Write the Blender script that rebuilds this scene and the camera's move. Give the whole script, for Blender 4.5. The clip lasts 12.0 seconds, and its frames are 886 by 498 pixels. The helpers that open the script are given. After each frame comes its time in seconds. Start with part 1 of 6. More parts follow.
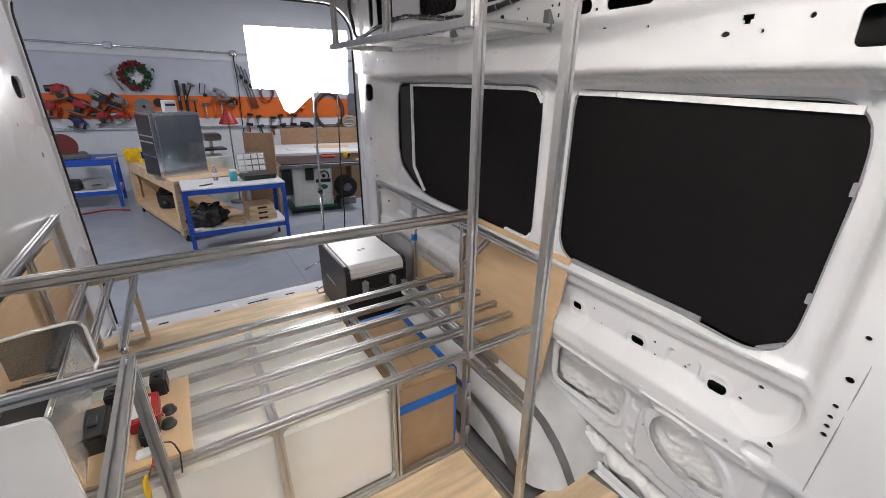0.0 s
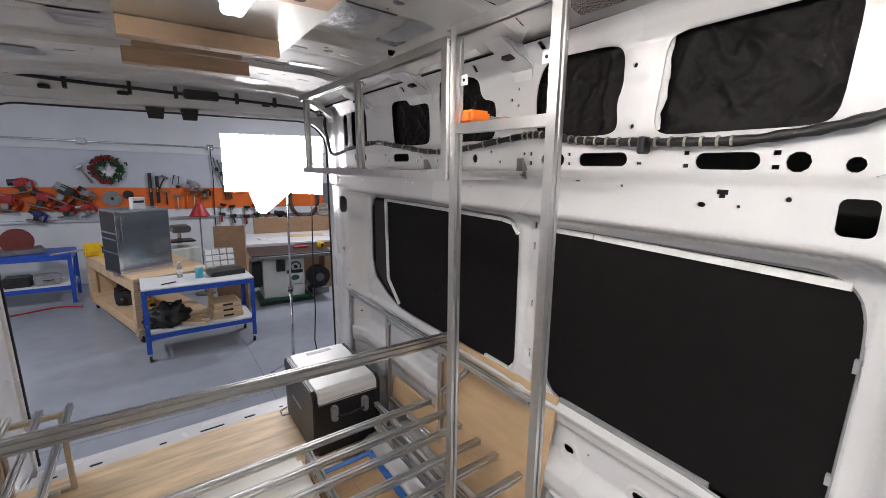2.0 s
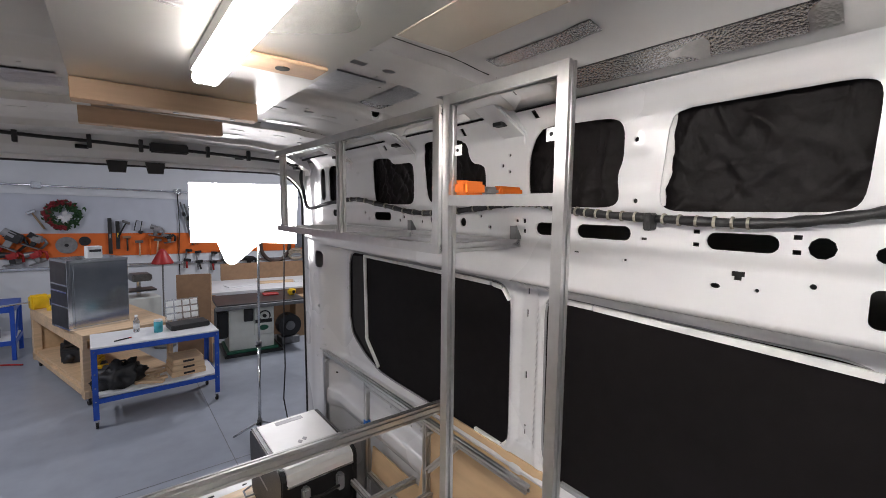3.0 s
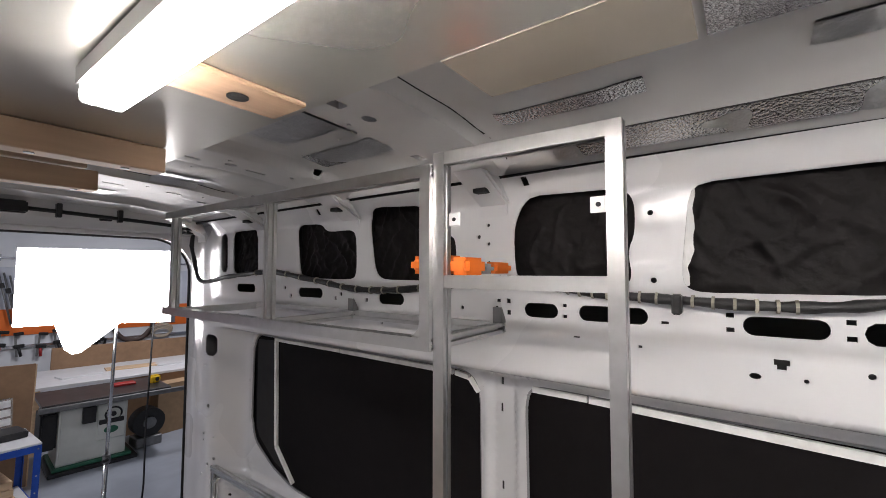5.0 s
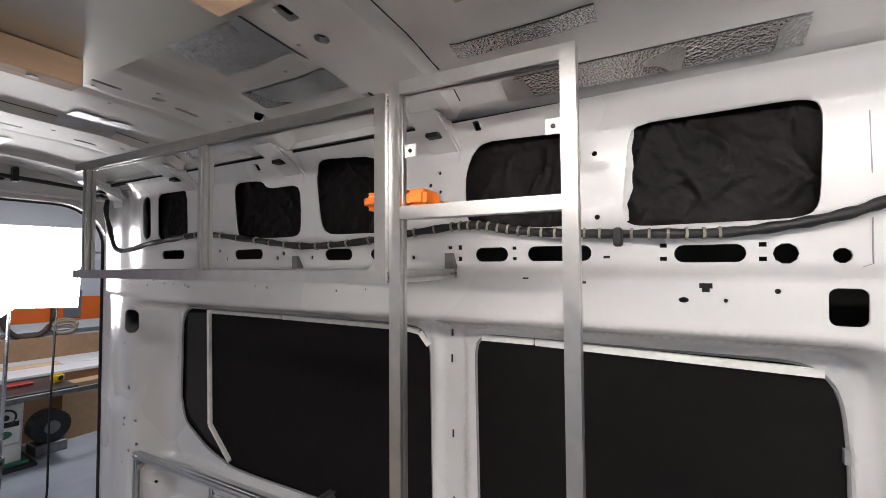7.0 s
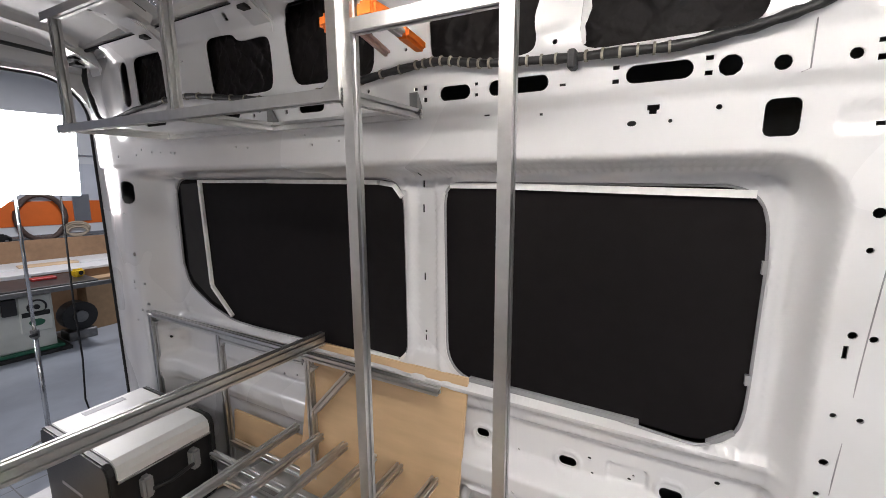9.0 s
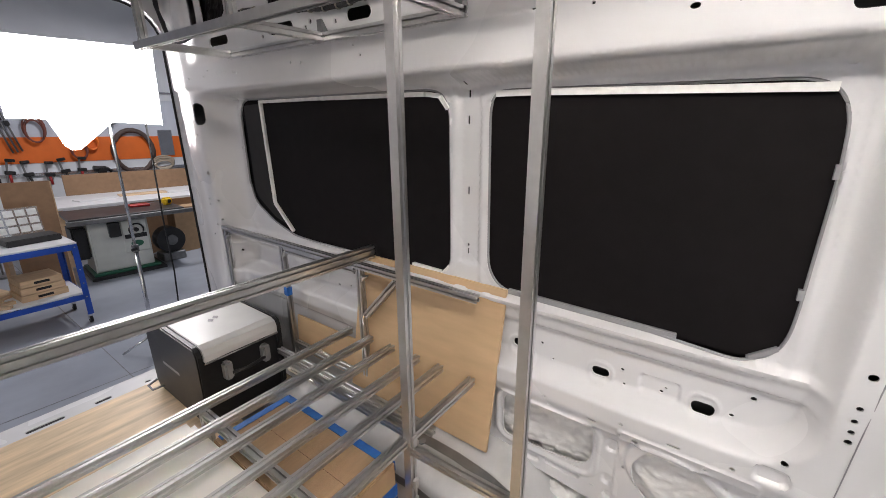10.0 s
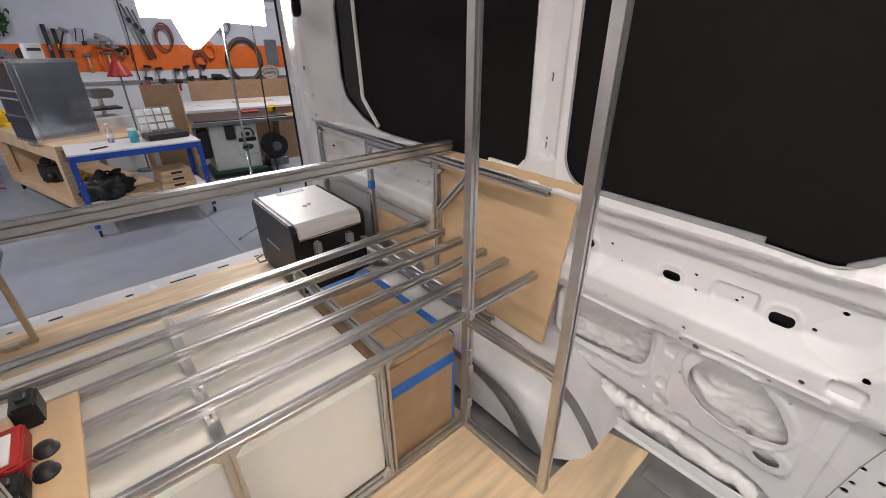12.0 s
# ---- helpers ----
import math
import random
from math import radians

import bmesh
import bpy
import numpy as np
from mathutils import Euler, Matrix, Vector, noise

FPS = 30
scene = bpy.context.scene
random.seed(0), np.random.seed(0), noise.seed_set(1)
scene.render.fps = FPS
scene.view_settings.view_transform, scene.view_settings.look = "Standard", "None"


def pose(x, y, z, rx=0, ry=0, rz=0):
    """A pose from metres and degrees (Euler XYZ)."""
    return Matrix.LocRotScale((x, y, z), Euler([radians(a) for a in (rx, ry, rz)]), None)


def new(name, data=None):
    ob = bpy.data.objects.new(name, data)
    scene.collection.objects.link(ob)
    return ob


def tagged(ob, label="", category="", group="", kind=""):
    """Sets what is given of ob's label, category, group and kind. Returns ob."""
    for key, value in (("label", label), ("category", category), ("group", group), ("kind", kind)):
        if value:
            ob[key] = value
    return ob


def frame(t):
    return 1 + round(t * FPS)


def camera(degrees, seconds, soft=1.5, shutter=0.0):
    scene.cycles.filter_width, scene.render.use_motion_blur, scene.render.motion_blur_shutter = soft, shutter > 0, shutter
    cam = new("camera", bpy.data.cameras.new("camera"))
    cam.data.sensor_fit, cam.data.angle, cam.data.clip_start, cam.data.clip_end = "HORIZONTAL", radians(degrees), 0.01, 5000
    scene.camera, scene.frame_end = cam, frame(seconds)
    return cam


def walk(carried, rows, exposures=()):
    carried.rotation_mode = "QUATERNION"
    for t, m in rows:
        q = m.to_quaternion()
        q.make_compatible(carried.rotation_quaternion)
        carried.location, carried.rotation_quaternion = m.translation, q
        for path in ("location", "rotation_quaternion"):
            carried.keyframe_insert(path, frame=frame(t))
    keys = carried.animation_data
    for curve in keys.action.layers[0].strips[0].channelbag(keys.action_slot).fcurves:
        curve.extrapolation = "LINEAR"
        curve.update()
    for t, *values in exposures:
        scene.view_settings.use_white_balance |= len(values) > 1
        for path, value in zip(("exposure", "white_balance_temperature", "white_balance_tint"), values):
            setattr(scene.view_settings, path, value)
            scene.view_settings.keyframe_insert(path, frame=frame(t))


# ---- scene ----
cam = camera(94.4, 12.0, soft=0.8)
METRES, EYE, TILT, LEAN, TURN = 1.376, 1.45, 0.0, 0.0, -31.9
ROWS = [
    (0.0, 0.0, 0.0, 0.0, 0.22, -22.11, -0.53),
    (0.5, -0.003, 0.0061, 0.0386, -1.04, -18.93, -0.43),
    (1.0, -0.0017, 0.0107, 0.0762, -1.93, -16.09, -0.42),
    (1.5, 0.0106, 0.0469, 0.1072, -2.47, -13.86, -0.41),
    (2.0, -0.0047, 0.1118, 0.1386, -3.47, -11.52, -0.5),
    (2.5, -0.0163, 0.164, 0.1723, -4.91, -8.73, -0.49),
    (3.0, -0.035, 0.1962, 0.1978, -7.19, -5.94, -0.53),
    (5.0, -0.1521, 0.3985, 0.2242, -22.15, 3.03, -0.05),
    (5.5, -0.1554, 0.4129, 0.2087, -25.52, 3.46, 0.05),
    (6.0, -0.1612, 0.4185, 0.1859, -28.2, 3.59, 0.1),
    (6.5, -0.1702, 0.4218, 0.1636, -29.69, 2.93, 0.05),
    (8.5, -0.1432, 0.358, 0.0353, -31.87, -4.55, 0.27),
    (9.0, -0.1281, 0.3331, -0.0053, -29.78, -9.79, 0.3),
    (9.5, -0.1228, 0.3098, -0.0438, -26.06, -14.43, 0.35),
    (10.0, -0.1122, 0.2881, -0.0733, -21.63, -17.57, 0.45),
    (10.5, -0.1053, 0.2694, -0.0993, -17.99, -20.33, 0.48),
    (11.0, -0.1034, 0.2533, -0.1206, -14.92, -22.76, 0.48),
    (11.5, -0.1026, 0.2408, -0.1382, -11.91, -25.11, 0.48),
    (12.0, -0.0952, 0.2288, -0.1521, -9.07, -27.59, 0.46),
]
walk(cam, [(t, pose(0, 0, EYE, TILT, LEAN, TURN) @ pose(METRES * x, METRES * y, METRES * z, 90 + pitch, roll, yaw)) for t, x, y, z, yaw, pitch, roll in ROWS],
     exposures=[(0.0, 0.69, 6350, 14), (1.5, 0.63, 6350, 14), (3.0, 0.43, 6350, 15), (5.5, 0.25, 6400, 16), (6.5, 0.36, 6400, 15), (8.5, 0.49, 6400, 14), (9.0, 0.56, 6400, 14), (10.0, 0.64, 6500, 15), (12.0, 0.68, 6650, 17)])

# ---- world, lamps, exposure ----
world = bpy.data.worlds.new("world")
scene.world = world
world.use_nodes = True
world.node_tree.nodes["Background"].inputs[0].default_value = (0.55, 0.6, 0.7, 1)
world.node_tree.nodes["Background"].inputs[1].default_value = 0.05


def area_lamp(name, m, w, h, watts, colour=(1, 1, 1)):
    data = bpy.data.lights.new(name, "AREA")
    data.shape, data.size, data.size_y, data.energy, data.color = "RECTANGLE", w, h, watts, colour
    ob = new(name, data)
    ob.matrix_world = m
    return ob


# the workshop stands a little out of level with the van
SHOP = Matrix.Translation((1, 0, -0.7)) @ pose(0, 0, 0, 0, 1.5, 0) @ Matrix.Translation((-1, 0, 0))
# unseen lamps; all but the one at x 3.0 are added as fill
for lx, ly, watts in ((-2.6, 5.8, 60), (3.0, 7.5, 62), (-5.4, 0.9, 52), (-5.4, -2.4, 105)):
    area_lamp("unseen_shop_lamp", SHOP @ pose(lx, ly, 3.9), 0.5 if lx < -5 else 0.3, 2.6 if lx < -5 else 0.6, watts, (1.0, 0.975, 0.95) if lx < -5 else (0.96, 0.97, 1.0))

# ---- materials ----
MATS = {}


def mat(name, colour, rough=0.5, metal=0.0, scale=8.0, vary=0.08, bump=0.0, bump_scale=60.0, coat=0.0, stretch=(1, 1, 1),
        emit=0.0, stain=0.0, rand=0.0, trans=0.0, detail=6.0, kind="noise", dist=0.01, spec=0.5, sss=0.0):
    """A node material: base colour varied at two scales, fine relief, optional coat, stains and glow."""
    if name in MATS:
        return MATS[name]
    m = bpy.data.materials.new(name)
    m.use_nodes = True
    nt = m.node_tree
    b = nt.nodes["Principled BSDF"]
    link = nt.links.new
    tc = nt.nodes.new("ShaderNodeTexCoord")
    mp = nt.nodes.new("ShaderNodeMapping")
    mp.inputs["Scale"].default_value = stretch
    link(tc.outputs["Object"], mp.inputs[0])
    n1 = nt.nodes.new("ShaderNodeTexNoise")
    n1.inputs["Scale"].default_value, n1.inputs["Detail"].default_value = scale, detail
    link(mp.outputs[0], n1.inputs["Vector"])
    n2 = nt.nodes.new("ShaderNodeTexNoise")
    n2.inputs["Scale"].default_value, n2.inputs["Detail"].default_value = scale * 0.17, 3.0
    link(mp.outputs[0], n2.inputs["Vector"])
    add = nt.nodes.new("ShaderNodeMath")
    add.operation = "MULTIPLY_ADD"
    add.inputs[1].default_value = 0.6
    link(n1.outputs[0], add.inputs[0])
    mul = nt.nodes.new("ShaderNodeMath")
    mul.operation = "MULTIPLY"
    mul.inputs[1].default_value = 0.4
    link(n2.outputs[0], mul.inputs[0])
    link(mul.outputs[0], add.inputs[2])
    ramp = nt.nodes.new("ShaderNodeValToRGB")
    lo = [max(0.0, c * (1 - 2 * vary)) for c in colour]
    hi = [min(1.0, c * (1 + 1.5 * vary)) for c in colour]
    ramp.color_ramp.elements[0].position, ramp.color_ramp.elements[1].position = 0.3, 0.7
    ramp.color_ramp.elements[0].color, ramp.color_ramp.elements[1].color = (*lo, 1), (*hi, 1)
    link(add.outputs[0], ramp.inputs[0])
    out = ramp.outputs[0]
    if stain:
        n3 = nt.nodes.new("ShaderNodeTexNoise")
        n3.inputs["Scale"].default_value, n3.inputs["Detail"].default_value = 2.3, 8
        link(tc.outputs["Object"], n3.inputs["Vector"])
        r3 = nt.nodes.new("ShaderNodeValToRGB")
        r3.color_ramp.elements[0].position, r3.color_ramp.elements[1].position = 0.55, 0.75
        r3.color_ramp.elements[1].color = (stain, stain, stain, 1)
        r3.color_ramp.elements[0].color = (0, 0, 0, 1)
        link(n3.outputs[0], r3.inputs[0])
        mx = nt.nodes.new("ShaderNodeMix")
        mx.data_type = "RGBA"
        mx.inputs["B"].default_value = (*[c * 0.55 for c in colour], 1)
        link(r3.outputs[0], mx.inputs["Factor"])
        link(out, mx.inputs["A"])
        out = mx.outputs["Result"]
    if rand:
        oi = nt.nodes.new("ShaderNodeObjectInfo")
        hs = nt.nodes.new("ShaderNodeHueSaturation")
        mr = nt.nodes.new("ShaderNodeMapRange")
        mr.inputs["To Min"].default_value, mr.inputs["To Max"].default_value = 1 - rand, 1 + rand
        link(oi.outputs["Random"], mr.inputs["Value"])
        link(mr.outputs[0], hs.inputs["Value"])
        link(out, hs.inputs["Color"])
        out = hs.outputs[0]
    link(out, b.inputs["Base Color"])
    rr = nt.nodes.new("ShaderNodeMapRange")
    rr.inputs["To Min"].default_value, rr.inputs["To Max"].default_value = max(0.02, rough - 0.08), min(1, rough + 0.08)
    link(n2.outputs[0], rr.inputs["Value"])
    link(rr.outputs[0], b.inputs["Roughness"])
    b.inputs["Metallic"].default_value = metal
    b.inputs["Specular IOR Level"].default_value = spec
    b.inputs["Subsurface Weight"].default_value = sss
    b.inputs["Subsurface Radius"].default_value = (0.02, 0.015, 0.01)
    b.inputs["Coat Weight"].default_value = coat
    b.inputs["Coat Roughness"].default_value = 0.16
    b.inputs["Transmission Weight"].default_value = trans
    if bump:
        if kind == "cells":
            tx = nt.nodes.new("ShaderNodeTexVoronoi")
        else:
            tx = nt.nodes.new("ShaderNodeTexNoise")
            tx.inputs["Detail"].default_value = 5
        tx.inputs["Scale"].default_value = bump_scale
        link(mp.outputs[0], tx.inputs["Vector"])
        bp = nt.nodes.new("ShaderNodeBump")
        bp.inputs["Strength"].default_value, bp.inputs["Distance"].default_value = bump, dist
        link(tx.outputs[0], bp.inputs["Height"])
        link(bp.outputs[0], b.inputs["Normal"])
    if emit:
        b.inputs["Emission Color"].default_value = (*colour, 1)
        b.inputs["Emission Strength"].default_value = emit
    MATS[name] = m
    return m


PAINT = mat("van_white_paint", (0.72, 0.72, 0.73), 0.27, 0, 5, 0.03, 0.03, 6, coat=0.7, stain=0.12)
# the van's white paint again, its colour darkened for the shade under the roof
PAINT_SHADED = mat("van_white_paint_shaded", (0.58, 0.575, 0.57), 0.46, 0, 4, 0.06, 0.05, 7, stain=0.25)
# dark colour puts the shade of closed cavities into the skins and sill well
DARKCAV = mat("cavity_shade_underbody", (0.05, 0.05, 0.05), 0.8, 0, 6, 0.2)
ALU = mat("brushed_aluminium", (0.58, 0.575, 0.57), 0.32, 0.96, 40, 0.05, 0.03, 200, stretch=(1, 1, 1))
ALU_DULL = mat("anodised_aluminium", (0.6, 0.6, 0.585), 0.42, 0.85, 30, 0.06, 0.04, 150)
PLY = mat("birch_plywood", (0.66, 0.47, 0.29), 0.55, 0, 9, 0.12, 0.05, 60, stretch=(0.35, 3.5, 3.5), stain=0.25)
PLY_FLOOR = mat("floor_plywood", (0.70, 0.53, 0.34), 0.5, 0, 7, 0.24, 0.06, 50, stretch=(0.45, 3.2, 3), stain=0.3)
PLY_TAN = mat("maple_plywood_panel", (0.62, 0.43, 0.25), 0.5, 0, 8, 0.07, 0.03, 60, stretch=(3.5, 0.5, 3), stain=0.12)
BEAM = mat("pine_board", (0.42, 0.28, 0.18), 0.6, 0, 10, 0.12, 0.05, 70, stretch=(0.4, 4, 4), stain=0.2)
BLACKBOARD = mat("black_foam_board", (0.0080, 0.0066, 0.0072), 0.85, 0, 20, 0.12, 0.03, 250, spec=0.16)
BLACKCLOTH = mat("black_insulation_cloth", (0.0088, 0.0070, 0.0070), 0.6, 0, 30, 0.25, 0.3, 38, detail=8, dist=0.01, spec=0.17)
WHITE_EDGE = mat("white_foam_edge", (0.86, 0.86, 0.84), 0.7, 0, 30, 0.08, 0.1, 90)
WOOL = mat("white_fibre_insulation", (0.86, 0.85, 0.83), 0.95, 0, 25, 0.05, 0.5, 30, detail=9, dist=0.01)
CARD = mat("brown_cardboard", (0.42, 0.275, 0.155), 0.8, 0, 14, 0.08, 0.06, 120, stretch=(1, 6, 1), stain=0.15)
TAPE = mat("blue_masking_tape", (0.02, 0.15, 0.52), 0.6, 0, 40, 0.12, 0.1, 150)
TANK = mat("cream_polyethylene", (0.86, 0.835, 0.775), 0.45, 0, 6, 0.03, 0.04, 15, sss=0.15)
FOIL = mat("embossed_foil_mat", (0.66, 0.66, 0.67), 0.28, 1.0, 12, 0.08, 0.4, 190, kind="cells", dist=0.004)
FOIL_FLAT = mat("smooth_foil_tape", (0.62, 0.62, 0.63), 0.3, 1.0, 6, 0.1, 0.7, 28)
CABLE = mat("black_cable_wrap", (0.012, 0.012, 0.013), 0.5, 0, 60, 0.3, 0.2, 180)
BLACKPL = mat("black_plastic", (0.016, 0.016, 0.017), 0.45, 0, 30, 0.2, 0.08, 180)
GREYPL = mat("grey_plastic", (0.3, 0.3, 0.31), 0.45, 0, 20, 0.08, 0.05, 150)
WHITEPL = mat("white_plastic", (0.72, 0.72, 0.71), 0.4, 0, 10, 0.03, 0.03, 40)
ORANGE = mat("orange_plastic", (0.85, 0.19, 0.02), 0.42, 0, 14, 0.06, 0.04, 60)
LED = mat("led_tube_glow", (1.0, 0.96, 0.88), 0.4, emit=42.0, vary=0.0)
REFLECT = mat("polished_sheet", (0.6, 0.585, 0.54), 0.3, 0.82, 4, 0.06, 0.05, 3, stain=0.1)
RUBBER = mat("black_rubber", (0.012, 0.012, 0.012), 0.7, 0, 40, 0.2, 0.1, 120)
CHROME = mat("chrome_steel", (0.7, 0.7, 0.7), 0.18, 1.0, 20, 0.05)
STEEL_GREY = mat("grey_steel", (0.25, 0.25, 0.25), 0.45, 0.8, 20, 0.15, 0.05, 90)
PRIMER = mat("grey_white_primer", (0.6, 0.6, 0.605), 0.36, 0, 7, 0.1, 0.05, 40, stain=0.35)
ARCH_GREY = mat("bare_steel_arch", (0.24, 0.24, 0.24), 0.32, 0.6, 9, 0.15, 0.05, 60, stain=0.3)
SHOPWALL = mat("white_painted_drywall", (0.58, 0.61, 0.67), 0.75, 0, 3, 0.04, 0.04, 40, stain=0.1)
SHOPWALL_LOW = mat("white_wall_panel", (0.7, 0.72, 0.74), 0.6, 0, 3, 0.03, 0.03, 40)
BAND = mat("orange_painted_band", (0.78, 0.16, 0.02), 0.6, 0, 5, 0.06, 0.03, 40)
EPOXY = mat("grey_epoxy_floor", (0.31, 0.335, 0.375), 0.36, 0, 5, 0.06, 0.03, 30, coat=0.15, stain=0.25)
BLUE = mat("blue_powder_steel", (0.015, 0.075, 0.42), 0.4, 0, 20, 0.1, 0.04, 120)
LAMWHITE = mat("white_laminate", (0.72, 0.72, 0.72), 0.4, 0, 10, 0.04)
GALV = mat("galvanised_sheet", (0.76, 0.78, 0.81), 0.24, 0.9, 7, 0.06, 0.05, 9, stain=0.05)
SAWPAINT = mat("saw_cream_paint", (0.62, 0.64, 0.6), 0.45, 0, 8, 0.05, 0.03, 60, stain=0.2)
GREEN = mat("dark_green_paint", (0.02, 0.12, 0.07), 0.5, 0, 12, 0.1)
IRON = mat("cast_iron_top", (0.09, 0.09, 0.09), 0.38, 0.85, 10, 0.15)
RED = mat("red_plastic", (0.38, 0.02, 0.018), 0.45, 0, 14, 0.1)
YELLOW = mat("yellow_plastic", (0.85, 0.55, 0.02), 0.45, 0, 14, 0.08)
HARDBOARD = mat("brown_hardboard", (0.3, 0.18, 0.1), 0.65, 0, 12, 0.1, 0.04, 90)
SOFTLIGHT = mat("lamp_diffuser_cloth", (1.0, 0.98, 0.95), 0.9, emit=12.0, vary=0.0)
CLEARPL = mat("clear_plastic", (0.8, 0.82, 0.84), 0.12, 0, 6, 0.03, trans=0.85)
GREENLEAF = mat("fir_green", (0.02, 0.07, 0.02), 0.7, 0, 30, 0.3)
TEAL = mat("teal_label", (0.05, 0.35, 0.42), 0.5, 0, 20, 0.1)


# ---- mesh helpers ----
def mesh_of(name, bm, material, smooth=False):
    me = bpy.data.meshes.new(name)
    bm.to_mesh(me)
    bm.free()
    for m in (material if isinstance(material, (list, tuple)) else [material]):
        me.materials.append(m)
    if smooth:
        for p in me.polygons:
            p.use_smooth = True
    return me


def part(name, bm, material, parent=None, label="", m=None, smooth=False):
    """Links a bmesh as one mesh object under a thing or a part."""
    ob = new(name, mesh_of(name, bm, material, smooth))
    if parent is not None:
        ob.parent = parent
    if m is not None:
        ob.matrix_basis = m
    if label:
        ob["label"] = label
    return ob


def thing(name, label, category, m=None, group="", kind=""):
    ob = new(name)
    ob.empty_display_size = 0.05
    if m is not None:
        ob.matrix_basis = m
    return tagged(ob, label, category, group, kind)


def box(x0, x1, y0, y1, z0, z1, bevel=0.003, seg=1, bm=None):
    fresh = bm is None
    bm = bm or bmesh.new()
    m = Matrix.Translation(((x0 + x1) / 2, (y0 + y1) / 2, (z0 + z1) / 2)) @ Matrix.Diagonal((x1 - x0, y1 - y0, z1 - z0, 1))
    r = bmesh.ops.create_cube(bm, size=1, matrix=m)
    if bevel:
        es = list({e for v in r["verts"] for e in v.link_edges})
        bmesh.ops.bevel(bm, geom=es, offset=bevel, segments=seg, affect="EDGES", clamp_overlap=True)
    return bm


def tube(points, radius, sides=10, bm=None, closed=False):
    """A round bar along a list of points."""
    bm = bm or bmesh.new()
    pts = [Vector(p) for p in points]
    rings = []
    n = len(pts)
    for i, p in enumerate(pts):
        a, c = pts[max(i - 1, 0)], pts[min(i + 1, n - 1)]
        if closed:
            a, c = pts[i - 1], pts[(i + 1) % n]
        d = (c - a).normalized()
        up = Vector((0, 0, 1)) if abs(d.z) < 0.9 else Vector((1, 0, 0))
        u = d.cross(up).normalized()
        v = d.cross(u)
        r = radius[i] if isinstance(radius, (list, tuple)) else radius
        rings.append([bm.verts.new(p + u * r * math.cos(2 * math.pi * k / sides) + v * r * math.sin(2 * math.pi * k / sides)) for k in range(sides)])
    for i in range(n if closed else n - 1):
        q = rings[(i + 1) % n]
        for k in range(sides):
            bm.faces.new((rings[i][k], rings[i][(k + 1) % sides], q[(k + 1) % sides], q[k]))
    if not closed:
        bm.faces.new(rings[0])
        bm.faces.new(rings[-1][::-1])
    bmesh.ops.recalc_face_normals(bm, faces=bm.faces[:])
    return bm


def prism(outline, lo, hi, axis="z", bevel=0.0, bm=None):
    """A flat outline pushed along one axis. Outline pairs are (x,y), (x,z) or (y,z) for axis z, y, x."""
    bm = bm or bmesh.new()

    def at(p, h):
        return {"z": (p[0], p[1], h), "y": (p[0], h, p[1]), "x": (h, p[0], p[1])}[axis]
    a = [bm.verts.new(at(p, lo)) for p in outline]
    b = [bm.verts.new(at(p, hi)) for p in outline]
    n = len(outline)
    fs = [bm.faces.new(a), bm.faces.new(b[::-1])]
    for i in range(n):
        fs.append(bm.faces.new((a[i], b[i], b[(i + 1) % n], a[(i + 1) % n])))
    bmesh.ops.recalc_face_normals(bm, faces=fs)
    if bevel:
        bmesh.ops.bevel(bm, geom=list(set(fs[0].edges[:] + fs[1].edges[:])), offset=bevel, segments=2, affect="EDGES")
    return bm


def rounded(x0, x1, y0, y1, r, n=5):
    """A rounded rectangle's outline; r one radius or four (from the low corner round)."""
    rs = r if isinstance(r, (list, tuple)) else (r,) * 4
    out = []
    for (cx, cy, sx, sy), rad, a0 in zip(((x0, y0, 1, 1), (x1, y0, -1, 1), (x1, y1, -1, -1), (x0, y1, 1, -1)), rs, (180, 270, 0, 90)):
        for k in range(n + 1):
            a = radians(a0 + 90 * k / n)
            out.append((cx + sx * rad + rad * math.cos(a), cy + sy * rad + rad * math.sin(a)))
    return out


def oval(cx, cy, rx, ry, n=16, rot=0.0):
    return [(cx + rx * math.cos(a) * math.cos(rot) - ry * math.sin(a) * math.sin(rot),
             cy + rx * math.cos(a) * math.sin(rot) + ry * math.sin(a) * math.cos(rot))
            for a in (2 * math.pi * k / n for k in range(n))]


BAR = 0.0254
HB = BAR / 2


def slot_outline(w, h, plain=()):
    """The cross-section of slotted aluminium bar: an open T-slot in the middle of each 30 mm of side, but for the plain sides."""
    def side(length, flat):
        if flat:
            return [(0.0, 0.0)]
        n = max(1, round(length / BAR))
        cell = length / n
        pts = [(0.0, 0.0)]
        for i in range(n):
            c = (i + 0.5) * cell
            pts += [(c - 0.0033, 0), (c - 0.0033, 0.0018), (c - 0.0073, 0.0021), (c - 0.007, 0.0042), (c - 0.0032, 0.0085), (c + 0.0032, 0.0085), (c + 0.007, 0.0042), (c + 0.0073, 0.0021), (c + 0.0033, 0.0018), (c + 0.0033, 0)]
        return pts
    out = []
    for i, (length, (ox, oy), (dx, dy), (nx, ny)) in enumerate(((w, (-w / 2, -h / 2), (1, 0), (0, 1)), (h, (w / 2, -h / 2), (0, 1), (-1, 0)),
                                                 (w, (w / 2, h / 2), (-1, 0), (0, -1)), (h, (-w / 2, h / 2), (0, -1), (1, 0)))):
        out += [(ox + dx * a + nx * b, oy + dy * a + ny * b) for a, b in side(length, i in plain)]
    return out


